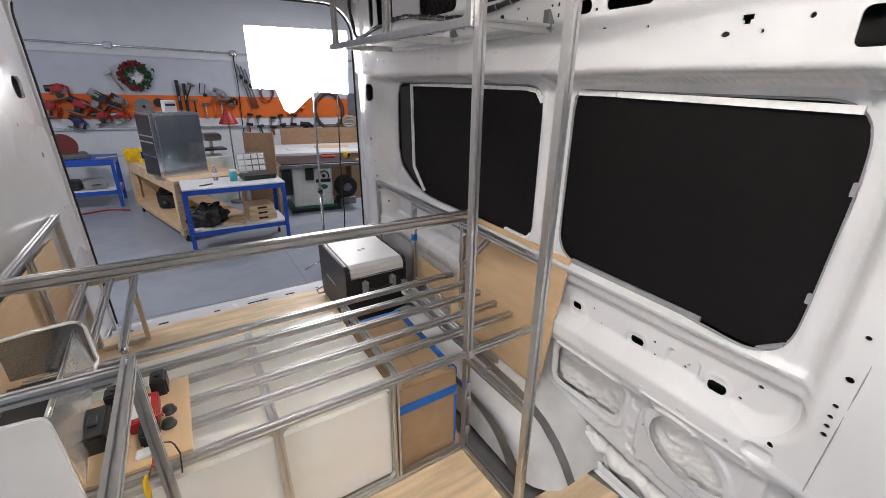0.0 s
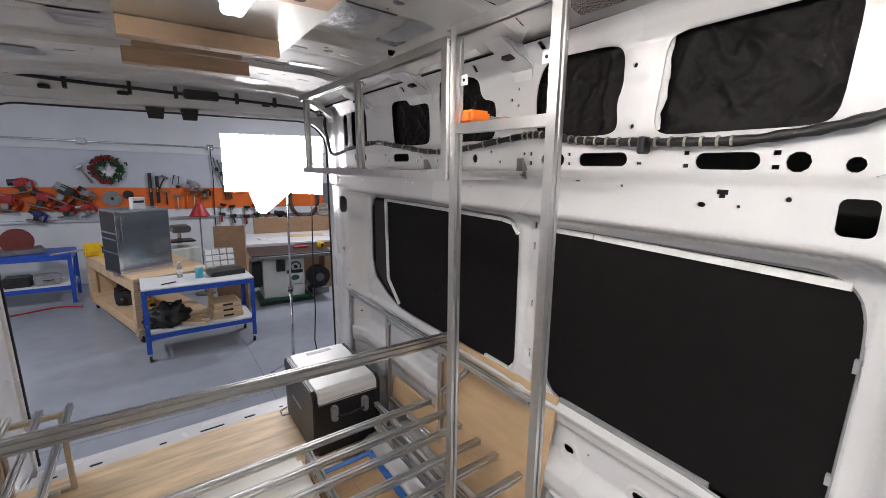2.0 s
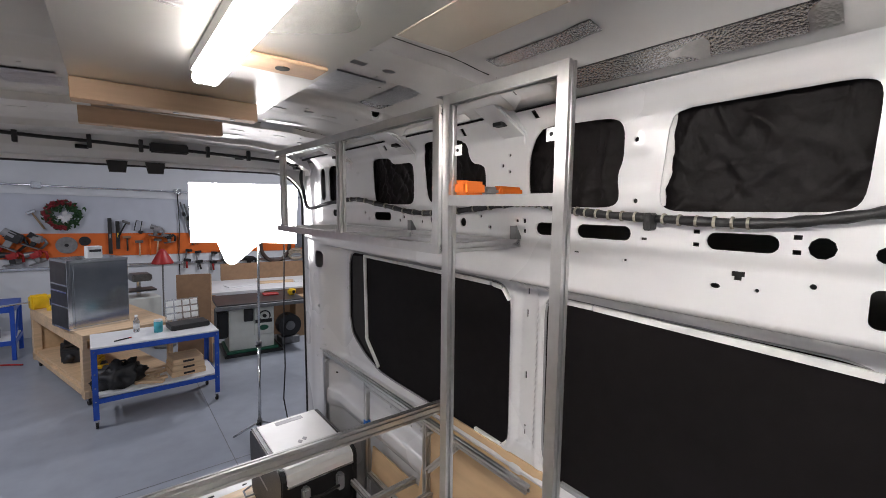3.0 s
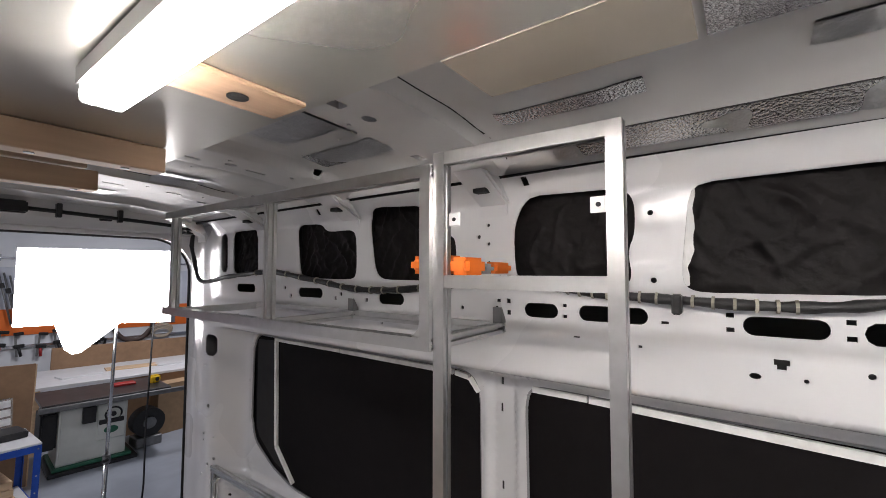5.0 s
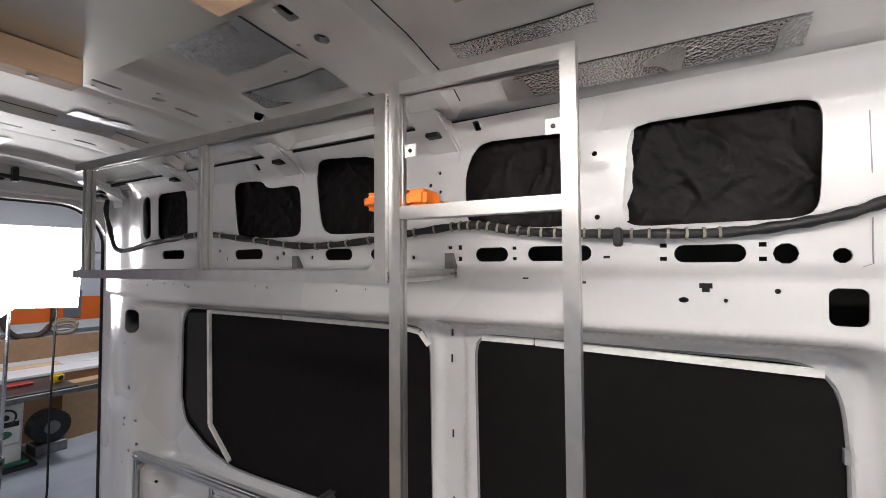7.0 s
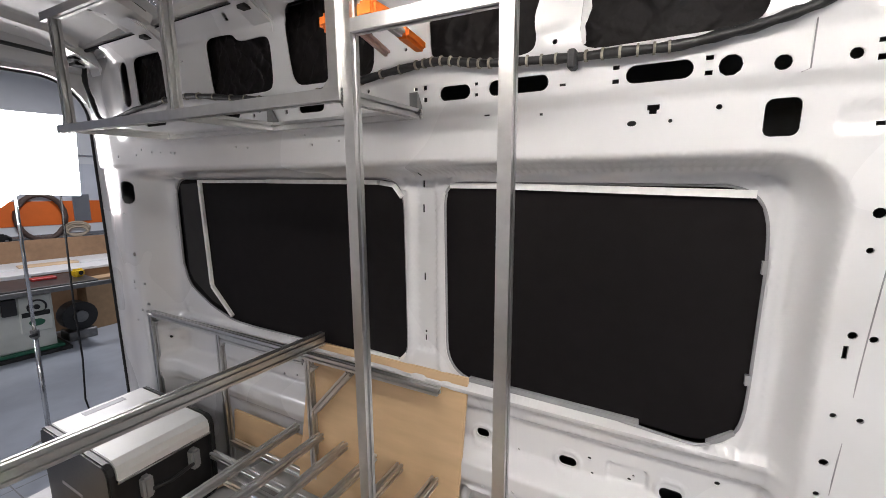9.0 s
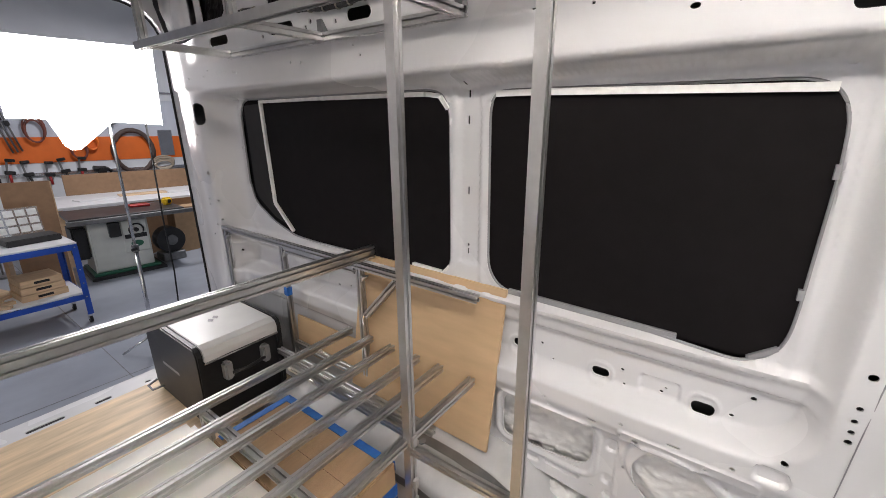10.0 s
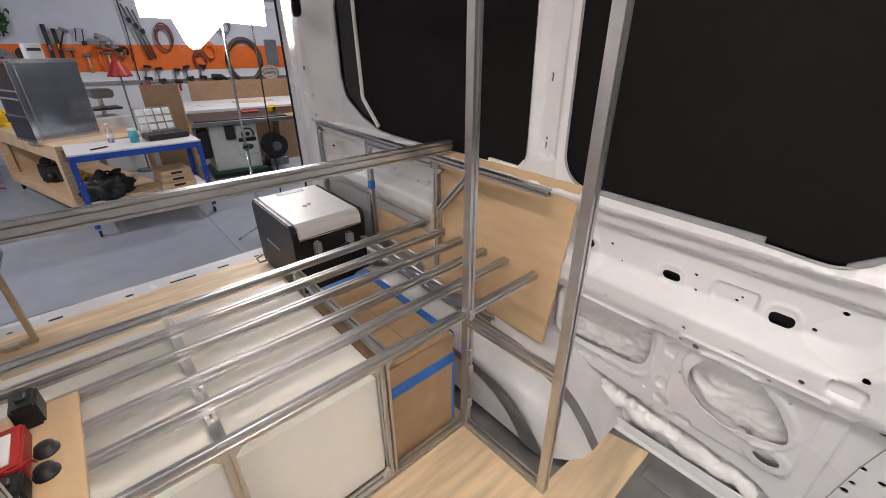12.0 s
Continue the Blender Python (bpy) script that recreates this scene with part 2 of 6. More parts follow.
def slot_bar(parent, a, b, w=BAR, h=BAR, name="slotted_bar", material=None, label="", plain=()):
    """A slotted bar from a to b; w across, h upright (or along y for posts)."""
    a, b = Vector(a), Vector(b)
    d = b - a
    bm = prism(slot_outline(w, h, plain), 0, d.length)
    z = d.normalized()
    y = Vector((0, 0, 1)) if abs(z.z) < 0.95 else Vector((0, 1, 0))
    x = y.cross(z).normalized()
    y = z.cross(x)
    m = Matrix((x, y, z)).transposed().to_4x4()
    return part(name, bm, material or ALU, parent, label, Matrix.Translation(a) @ m)


def inside(p, poly):
    c, (x, y) = False, p
    for i in range(len(poly)):
        (x0, y0), (x1, y1) = poly[i - 1], poly[i]
        if (y0 > y) != (y1 > y) and x < (x1 - x0) * (y - y0) / (y1 - y0) + x0:
            c = not c
    return c


def pressed_sheet(outer, holes, step, place, thick, dense=()):
    """A pressed metal sheet: outline and holes in the plane (u, v), bent by place(u, v), with turned-in hole edges of depth thick."""
    us, vs = [p[0] for p in outer], [p[1] for p in outer]
    loops = [outer] + holes
    verts, edges = [], []
    for lp in loops:
        s = len(verts)
        verts += [Vector(p) for p in lp]
        edges += [(s + i, s + (i + 1) % len(lp)) for i in range(len(lp))]
    nu, nv = int((max(us) - min(us)) / step[0]), int((max(vs) - min(vs)) / step[1])
    for i in range(1, nu):
        for j in range(1, nv):
            p = (min(us) + (max(us) - min(us)) * i / nu + random.uniform(-1e-4, 1e-4), min(vs) + (max(vs) - min(vs)) * j / nv)
            if inside(p, outer):
                verts.append(Vector(p))
    for u0, u1, v0, v1, d in dense:
        for i in range(int((u1 - u0) / d)):
            for j in range(int((v1 - v0) / d)):
                verts.append(Vector((u0 + d * (i + 0.5 * (j % 2)), v0 + d * j + 0.0013)))
    from mathutils.geometry import delaunay_2d_cdt
    pv, pe, pf, *_ = delaunay_2d_cdt(verts, edges, [], 0, 1e-5)
    boxes = [(min(p[0] for p in h), max(p[0] for p in h), min(p[1] for p in h), max(p[1] for p in h), h) for h in holes]
    bm = bmesh.new()
    bv = [bm.verts.new(place(p[0], p[1])) for p in pv]
    for f in pf:
        c = (sum(pv[i][0] for i in f) / len(f), sum(pv[i][1] for i in f) / len(f))
        if not inside(c, outer) or any(a < c[0] < b and d < c[1] < e and inside(c, h) for a, b, d, e, h in boxes):
            continue
        bm.faces.new([bv[i] for i in f])
    bmesh.ops.delete(bm, geom=[v for v in bm.verts if not v.link_faces], context="VERTS")
    rim = [e for e in bm.edges if e.is_boundary]
    r = bmesh.ops.extrude_edge_only(bm, edges=rim)
    for v in r["geom"]:
        if isinstance(v, bmesh.types.BMVert):
            v.co += Vector(thick)
    bmesh.ops.recalc_face_normals(bm, faces=bm.faces[:])
    return bm


def curve(z, table):
    """A smooth value between the rows (z, x) of a table."""
    if z <= table[0][0]:
        return table[0][1]
    for (z0, x0), (z1, x1) in zip(table, table[1:]):
        if z <= z1:
            f = (z - z0) / (z1 - z0)
            f = f * f * (3 - 2 * f)
            return x0 + (x1 - x0) * f
    return table[-1][1]


def auto_smooth(ob, angle=35):
    me = ob.data
    for p in me.polygons:
        p.use_smooth = True
    me.set_sharp_from_angle(angle=radians(angle))
    return ob


# ---- the van's shell ----
UPPER = [(1.505, 1.108), (1.6, 1.104), (1.635, 1.086), (1.70, 1.084), (1.73, 1.072), (1.93, 1.068), (1.975, 1.03), (1.995, 0.985)]
INNER = [(0.5, 1.235), (0.575, 1.243), (0.69, 1.247), (0.712, 1.222), (0.745, 1.218), (0.758, 1.205), (0.775, 1.205), (0.785, 1.225), (1.447, 1.231), (1.46, 1.224), (1.492, 1.124)] + UPPER
OUTER = [(-0.02, 1.19), (0.06, 1.212), (0.2, 1.214), (0.3, 1.212), (0.425, 1.206), (0.45, 1.18), (0.49, 1.168), (0.555, 1.17), (0.8, 1.155), (1.0, 1.145)] + UPPER
BEADS = [(0.465, 0.575, 0.582, 0.642, 0.007), (0.593, 0.633, 0.355, 0.408, 0.008), (0.597, 0.635, 0.222, 0.268, 0.008), (0.577, 0.627, 0.165, 0.20, 0.008), (0.50, 0.56, 0.14, 0.172, 0.007), (0.70, 0.83, 0.188, 0.222, 0.009), (0.845, 0.96, 0.175, 0.205, 0.007),
         (0.212, 0.285, 0.495, 0.543, 0.010), (0.02, 0.213, 0.05, 0.462, 0.010), (-0.14, 0.0, 0.08, 0.5, 0.009), (0.255, 0.60, 0.15, 0.485, -0.005), (0.69, 0.76, 1.70, 1.775, -0.005), (0.69, 0.76, 1.845, 1.925, -0.005),
         (0.02, 0.2, 1.72, 1.92, 0.012), (0.15, 0.225, 1.525, 1.57, 0.006), (1.122, 1.208, 0.86, 1.445, 0.009), (1.155, 1.21, 0.62, 0.8, -0.006), (0.30, 0.40, 0.03, 0.09, -0.008)]


def soft_step(v):
    v = min(1.0, max(0.0, v))
    return v * v * (3 - 2 * v)


def round_dist(y, z, y0, y1, z0, z1, r):
    qy, qz = abs(y - (y0 + y1) / 2) - (y1 - y0) / 2 + r, abs(z - (z0 + z1) / 2) - (z1 - z0) / 2 + r
    return math.hypot(max(qy, 0), max(qz, 0)) + min(max(qy, qz), 0) - r


def wall_x(y, z):
    f = soft_step((round_dist(y, z, 0.185, 4.2, 0.545, 1.49, 0.13) + 0.045) / 0.055)
    x = curve(z, INNER) * (1 - f) + curve(z, OUTER) * f
    for y0, y1, z0, z1, d in BEADS:
        if y0 - 0.02 < y < y1 + 0.02 and z0 - 0.02 < z < z1 + 0.02:
            x += 1.3 * d * soft_step(-round_dist(y, z, y0, y1, z0, z1, 0.018) / 0.006)
    c, k = math.cos(0.5), math.sin(0.5)
    u, v = (y - 0.425) * c + (z - 0.338) * k, -(y - 0.425) * k + (z - 0.338) * c
    e = math.hypot(u / 0.142, v / 0.098)
    if e < 1.6:
        x -= 0.008 * soft_step((1.16 - e) / 0.07)
    d = math.hypot((y - 0.313) / 0.045, (z - 0.196) / 0.034)
    if d < 1.6:
        x -= 0.006 * soft_step((1.35 - d) / 0.2)
    d = abs(round_dist(y, z, 0.665, 1.0, 0.235, 0.43, 0.04) - 0.012)
    if d < 0.012:
        x -= 0.008 * soft_step((0.012 - d) / 0.008)
    for c in (0.682, 0.41, 0.955):
        d = abs(round_dist(y, z, c - 0.03, c + 0.03, 0.582, 0.626, 0.02) - 0.006)
        if d < 0.008:
            x -= 0.004 * soft_step((0.008 - d) / 0.006)
    for y0, y1, z0, z1 in ((0.268, 1.094, 0.775, 1.43), (1.234, 2.545, 0.79, 1.448)):
        d = round_dist(y, z, y0, y1, z0, z1, 0.06)
        if 0 < d < 0.05:
            x -= 0.006 * soft_step((0.024 - d) / 0.009)
    g = soft_step((y - 2.57) / 0.19)
    return x * (1 - g) + ((1.115 if z < 1.5 else 1.102) + 0.036 * soft_step((y - 2.80) / 0.24)) * g


def softened(outline, rounds=2):
    """Cuts the corners of an outline, so that they turn in small curves."""
    for _ in range(rounds):
        out = []
        for i in range(len(outline)):
            a, b = Vector(outline[i]), Vector(outline[(i + 1) % len(outline)])
            k = min(0.25, 0.02 / max((b - a).length, 1e-6))
            out += [tuple(a.lerp(b, k)), tuple(b.lerp(a, k))]
        outline = out
    return outline


WINDOW_A = softened([(2.545, 1.0), (2.545, 1.415), (2.50, 1.45), (1.31, 1.446), (1.262, 1.425), (1.242, 1.375), (1.234, 0.9), (1.236, 0.84), (1.275, 0.80), (1.40, 0.79), (2.05, 0.79), (2.2, 0.797), (2.36, 0.845), (2.515, 0.93)])
WINDOW_B = softened([(1.085, 0.87), (1.094, 1.38), (1.079, 1.417), (1.05, 1.433), (0.345, 1.426), (0.298, 1.404), (0.274, 1.35), (0.268, 1.25), (0.272, 0.93), (0.276, 0.86), (0.290, 0.82), (0.320, 0.787), (0.36, 0.776), (0.6, 0.784), (1.0, 0.79), (1.055, 0.815)])
CLOTH = [softened(c) for c in (rounded(2.25, 2.46, 1.745, 1.935, 0.03), [(1.97, 1.915), (1.955, 1.75), (1.93, 1.73), (1.66, 1.728), (1.635, 1.745), (1.635, 1.88), (1.66, 1.9), (1.79, 1.898), (1.82, 1.93), (1.95, 1.935)],
         [(1.57, 1.93), (1.55, 1.76), (1.52, 1.73), (1.25, 1.728), (1.225, 1.75), (1.225, 1.84), (1.24, 1.86), (1.30, 1.87), (1.32, 1.95), (1.53, 1.962)],
         [(1.012, 1.945), (1.048, 1.87), (1.045, 1.75), (1.02, 1.725), (0.79, 1.722), (0.765, 1.74), (0.775, 1.80), (0.758, 1.84), (0.758, 1.915), (0.785, 1.94)],
         [(0.655, 1.935), (0.675, 1.74), (0.655, 1.715), (0.37, 1.718), (0.343, 1.735), (0.335, 1.92), (0.355, 1.938)])]
holes = [WINDOW_A, WINDOW_B, *CLOTH, rounded(2.51, 2.57, 1.75, 1.93, 0.028)]
SLOT_ROW = [(2.292, 2.451, 1.681), (1.832, 1.983, 1.675), (1.433, 1.544, 1.668), (0.938, 1.026, 1.66), (0.74, 0.888, 1.66), (0.453, 0.576, 1.655)]
for y0, y1, zc in SLOT_ROW:
    holes.append(rounded(y0, y1, zc - 0.018, zc + 0.018, 0.0175))
for yc, zc, r in ((0.392, 1.653, 0.02), (0.312, 1.648, 0.014), (1.35, 1.667, 0.016), (0.727, 1.881, 0.006), (0.402, 1.58, 0.0055), (0.486, 1.559, 0.004), (2.07, 1.69, 0.008), (1.73, 1.675, 0.008),
                  (1.26, 1.69, 0.006), (1.215, 1.655, 0.006), (1.105, 1.66, 0.006), (0.213, 1.65, 0.010), (0.141, 1.377, 0.010), (0.143, 1.307, 0.006), (0.141, 1.136, 0.008), (0.110, 1.133, 0.007), (0.147, 0.96, 0.006), (0.106, 0.96, 0.006), (0.134, 1.45, 0.006), (0.147, 0.848, 0.0085), (0.15, 0.771, 0.006), (0.151, 0.738, 0.006), (0.15, 0.71, 0.006), (0.149, 0.683, 0.007), (1.517, 1.553, 0.005), (1.837, 1.555, 0.005), (2.326, 1.554, 0.005), (2.40, 1.558, 0.004), (2.47, 1.56, 0.005), (2.551, 1.575, 0.005), (2.60, 1.552, 0.005), (1.545, 1.585, 0.004), (0.724, 1.739, 0.006),
                  (2.755, 1.082, 0.0105), (2.66, 0.65, 0.007), (2.75, 0.8, 0.007), (2.80, 1.28, 0.005), (2.79, 0.94, 0.007), (2.79, 0.91, 0.006), (2.72, 0.935, 0.006), (2.715, 0.83, 0.007), (2.80, 0.74, 0.006), (2.75, 1.55, 0.006), (1.75, 0.60, 0.007), (1.82, 0.612, 0.005), (1.9, 0.60, 0.006), (2.1, 0.62, 0.007), (2.14, 0.60, 0.004), (1.70, 0.585, 0.004), (2.3, 1.55, 0.005), (1.9, 1.56, 0.005), (1.4, 1.56, 0.004), (0.13, 1.86, 0.008), (2.12, 1.88, 0.006), (1.12, 1.78, 0.005), (1.12, 1.83, 0.005), (1.12, 1.88, 0.005), (1.15, 1.85, 0.006)):
    holes.append(oval(yc, zc, r, r, 10))
for yc, zc, ry, rz in ((0.596, 1.673, 0.0065, 0.0045), (0.596, 1.645, 0.0065, 0.0045), (0.427, 1.671, 0.0065, 0.0045), (0.427, 1.643, 0.0065, 0.0045), (0.921, 1.675, 0.005, 0.004), (0.921, 1.649, 0.005, 0.004), (1.099, 1.68, 0.006, 0.004), (0.18, 1.667, 0.008, 0.004), (0.18, 1.64, 0.006, 0.005), (0.16, 1.534, 0.006, 0.004), (0.993, 1.975, 0.008, 0.009), (0.708, 1.65, 0.007, 0.003),
                       (1.07, 1.68, 0.006, 0.006), (1.07, 1.65, 0.006, 0.006), (1.172, 1.425, 0.004, 0.011), (1.172, 1.455, 0.004, 0.004), (1.174, 1.346, 0.004, 0.013), (1.171, 1.119, 0.004, 0.013), (1.168, 0.905, 0.0035, 0.011), (1.168, 0.928, 0.0045, 0.005), (0.147, 1.099, 0.004, 0.014),
                       (2.03, 1.66, 0.006, 0.006), (1.76, 1.66, 0.006, 0.006), (1.6, 1.66, 0.006, 0.006), (1.3, 1.968, 0.008, 0.011), (1.8, 1.968, 0.008, 0.01), (0.9, 1.6, 0.008, 0.002), (0.76, 1.592, 0.004, 0.003)):
    holes.append([(yc - ry, zc - rz), (yc + ry, zc - rz), (yc + ry, zc + rz), (yc - ry, zc + rz)])
holes.append([(0.513, 1.575), (0.527, 1.575), (0.527, 1.583), (0.5315, 1.583), (0.5315, 1.594), (0.508, 1.594), (0.508, 1.583), (0.513, 1.583)])
holes.append(oval(0.56, 1.558, 0.0095, 0.006, 14))
holes.append(rounded(0.272, 0.328, 1.518, 1.588, 0.014))
holes.append(rounded(2.714, 2.797, 1.33, 1.436, 0.027))
for yc, zc, ry, rz in ((0.682, 0.602, 0.0255, 0.0145), (0.41, 0.596, 0.0275, 0.0155), (0.957, 0.61, 0.022, 0.014)):
    holes.append(rounded(yc - ry, yc + ry, zc - rz, zc + rz, 0.0135))
LOWER = [softened([(0.99, 0.235), (0.99, 0.415), (0.825, 0.432), (0.70, 0.428), (0.672, 0.415), (0.668, 0.32), (0.685, 0.262), (0.79, 0.247)], 3),
         softened([(0.553, 0.33), (0.544, 0.385), (0.508, 0.432), (0.455, 0.452), (0.40, 0.436), (0.345, 0.388), (0.305, 0.33), (0.288, 0.29), (0.30, 0.262), (0.35, 0.25), (0.41, 0.225), (0.47, 0.228), (0.525, 0.262)], 3),
         softened([(0.97, 0.02), (0.97, 0.15), (0.86, 0.152), (0.66, 0.134), (0.53, 0.118), (0.40, 0.108), (0.33, 0.10), (0.25, 0.06), (0.26, 0.02), (0.60, 0.012)]), oval(0.313, 0.196, 0.031, 0.021, 18)]
holes += LOWER
for yc, zc, r in ((0.916, 0.175, 0.006), (0.592, 0.502, 0.0055), (0.593, 0.461, 0.005), (0.551, 0.459, 0.0095), (0.574, 0.326, 0.005), (0.324, 0.499, 0.0065), (0.232, 0.566, 0.008), (0.31, 0.667, 0.007), (0.346, 0.602, 0.006),
                  (0.876, 0.635, 0.0055), (0.834, 0.59, 0.004), (0.621, 0.632, 0.0055), (0.611, 0.588, 0.0045), (0.513, 0.598, 0.0055), (0.503, 0.612, 0.004), (0.154, 0.306, 0.008), (0.159, 0.216, 0.009), (0.155, 0.25, 0.007), (0.116, 0.291, 0.008), (0.159, 0.429, 0.008),
                  (0.825, 0.495, 0.005), (0.814, 0.463, 0.004), (0.928, 0.47, 0.005), (0.377, 0.462, 0.005), (0.322, 0.405, 0.0045), (0.66, 0.196, 0.006), (0.391, 0.19, 0.004), (0.62, 0.14, 0.005), (0.08, 0.42, 0.006), (0.05, 0.55, 0.007)):
    holes.append(oval(yc, zc, r, r * 0.9, 8))
for yc, zc, ry in ((0.675, 0.474, 0.014), (0.456, 0.498, 0.016), (0.72, 0.238, 0.012)):
    holes.append(rounded(yc - ry, yc + ry, zc - 0.0028, zc + 0.0028, 0.0026, 3))

side_wall = part("wall_window_side", pressed_sheet([(-0.6, -0.02), (3.05, -0.02), (3.05, 1.995), (-0.6, 1.995)], holes, (0.021, 0.0105), lambda u, v: (wall_x(u, v), u, v), (0.005, 0, 0), dense=((-0.12, 1.05, 0.03, 0.66, 0.0056), (0.0, 0.32, 0.66, 1.94, 0.011), (0.3, 1.3, 1.42, 1.52, 0.011), (0.3, 1.3, 0.66, 0.8, 0.011), (1.08, 1.25, 0.8, 1.42, 0.012))), PAINT)
auto_smooth(side_wall, 55)
tagged(side_wall, "white painted pressed-steel van side with punched holes", "wall", kind="structure")
tagged(part("wall_front_side", prism([(wall_x(-0.6, z), z) for z in (-0.02, 0.3, 0.47, 0.56, 1.0, 1.5, 1.6, 1.7, 1.93, 1.995)] + [(1.3, 1.995), (1.3, -0.02)], -2.3, -0.602, "y"), PAINT), "plain white van side towards the cab", "wall", kind="structure")
tagged(part("outer_skin", box(1.33, 1.338, -2.3, 3.1, -0.05, 2.08, 0), DARKCAV), "inner face of the van's outer skin, coloured dark for cavity shade", "wall", kind="structure")
tagged(part("outer_panel", box(1.34, 1.35, -2.36, 3.11, -0.35, 2.12, 0), PAINT), "plain white outer side of the van", "wall", kind="structure")
for pts in ([(0.275, 1.9), (0.274, 1.8), (0.272, 1.633), (0.285, 1.628)], [(0.105, 1.5), (0.113, 1.37), (0.12, 1.1), (0.126, 0.88), (0.14, 0.5), (0.16, 0.3), (0.2, 0.02)]):
    tagged(part("trim_seam", tube([(wall_x(a, b) + 0.0005, a, b) for a, b in pts], 0.0013, 6), GREYPL), "thin dark panel seam in the painted steel", "trim", kind="structure")

# roof, floor, rear frame, far side
ROOF = [(-0.62, 1.95), (-0.5, 2.02), (-0.3, 2.062), (0.26, 2.08), (0.72, 2.066), (0.88, 2.05), (1.03, 2.0)]


def roof_z(x, y):
    rib = abs(((y - 0.285) / 0.555) % 1 - 0.5) * 0.555
    f = soft_step((0.105 - rib) / 0.014) * (1.0 if y > 0.8 else 0.0)
    g = soft_step((rib - 0.16) / 0.02) * soft_step((0.94 - abs(x - 0.26) * 1.5) / 0.03)
    return curve(x, ROOF) - 0.024 * f - 0.004 * g


roof_holes = [oval(hx, hy, 0.016, 0.013, 12) for hx, hy in ((0.66, 1.68), (0.644, 1.134), (0.86, 1.57), (0.68, 2.06), (0.15, 2.06), (-0.2, 1.51))]
roof_holes += [rounded(hx - 0.02, hx + 0.02, hy - 0.012, hy + 0.012, 0.004) for hx, hy in ((0.563, 1.134), (0.86, 1.19), (0.86, 1.76), (0.86, 2.3), (0.1, 2.3), (-0.1, 1.76), (-0.25, 2.31))]
for yr in (1.6725, 2.2275, 2.7825):
    for x in (-0.4, -0.12, 0.3, 0.56, 0.74):
        if abs(x - 0.3) > 0.05 or yr > 1.8:
            roof_holes.append(rounded(x - 0.03, x + 0.03, yr + 0.02, yr + 0.032, 0.005, 3))
            roof_holes.append(oval(x + 0.08, yr - 0.03, 0.006, 0.006, 8))
for k in range(12):
    roof_holes.append(oval(0.55 + 0.09 * (k % 5), 1.05 + 0.1365 * k, 0.004, 0.004, 8))
ceiling = part("ceiling", pressed_sheet([(-0.64, -2.3), (1.035, -2.3), (1.035, 3.0), (-0.64, 3.0)], roof_holes, (0.05, 0.016), lambda u, v: (u, v, roof_z(u, v)), (0, 0, 0.012)), PAINT_SHADED)
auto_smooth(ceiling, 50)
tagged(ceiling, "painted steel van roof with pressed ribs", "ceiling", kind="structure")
tagged(part("roof_panel", box(-0.82, 1.35, -2.36, 3.11, 2.125, 2.14, 0), PAINT), "plain white outer roof of the van", "ceiling", kind="structure")
tagged(part("roof_skin", box(-0.78, 1.338, -2.3, 3.1, 2.11, 2.12, 0), DARKCAV), "inner face of the van's roof skin, coloured dark for cavity shade", "ceiling", kind="structure")

van_floor = part("floor", prism([(-0.68, 0.56), (1.155, 0.572), (1.122, 0.722), (0.98, 0.728), (0.80, 0.735), (0.80, 2.22), (1.14, 2.26), (1.14, 2.83), (-0.68, 2.83)], -0.018, 0.0), PLY_FLOOR)
tagged(van_floor, "pale plywood sheet floor of the van", "floor", kind="structure")
tagged(part("floor_pan", box(-0.72, 1.33, -2.3, 2.832, -0.1, -0.02, 0), ARCH_GREY), "bare grey steel floor pan under the plywood", "floor", kind="structure")
for x in (-0.5, -0.3, -0.1, 0.1, 0.3, 0.5, 0.7, 0.9, 1.1):
    tagged(part("trim_floor_rib", box(x - 0.03, x + 0.03, -2.3, 0.555, -0.02, -0.012, 0.004), ARCH_GREY), "pressed rib in the bare steel floor", "trim", kind="structure")

REAR = 3.05
edge = [p for p in reversed(rounded(-0.6, 1.15, -0.1, 1.93, (0.001, 0.001, 0.2, 0.2), 10)) if p[1] > -0.05]
rear_wall = part("wall_rear", pressed_sheet([(-0.75, -0.1), (-0.6, -0.1)] + edge + [(1.15, -0.1), (1.34, -0.1), (1.34, 2.11), (-0.75, 2.11)], [], (0.05, 0.05), lambda u, v: (u, REAR, v), (0, 0.06, 0)), PAINT)
tagged(rear_wall, "white painted rear door frame of the van", "wall", kind="structure")
seal_edge = [(p[0], REAR + 0.045, p[1]) for p in reversed(rounded(-0.604, 1.154, -0.2, 1.934, (0.001, 0.001, 0.2, 0.2), 10)) if p[1] > 0]
tagged(part("trim_door_seal", tube([(-0.604, REAR + 0.045, -0.04)] + seal_edge + [(1.154, REAR + 0.045, -0.04)], 0.013, 8), RUBBER, smooth=True), "black rubber seal round the rear doorway", "trim", kind="structure")
header = part("header_panel", prism([(2.84, 2.085), (2.9, 2.035), (2.95, 1.985), (3.0, 1.955), (3.045, 1.95), (3.045, 2.085)], -0.66, 1.15, "x"), PAINT_SHADED)
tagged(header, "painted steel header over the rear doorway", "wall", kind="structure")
for x, w, y, z in ((0.02, 0.025, 2.93, 1.997), (0.72, 0.022, 2.93, 1.997), (-0.28, 0.022, 2.93, 1.997)):
    tagged(part("trim_header_slot", box(x - w, x + w, y - 0.012, y + 0.012, z - 0.012, z + 0.006, 0.003), RUBBER), "dark punched slot in the header", "trim", kind="structure")
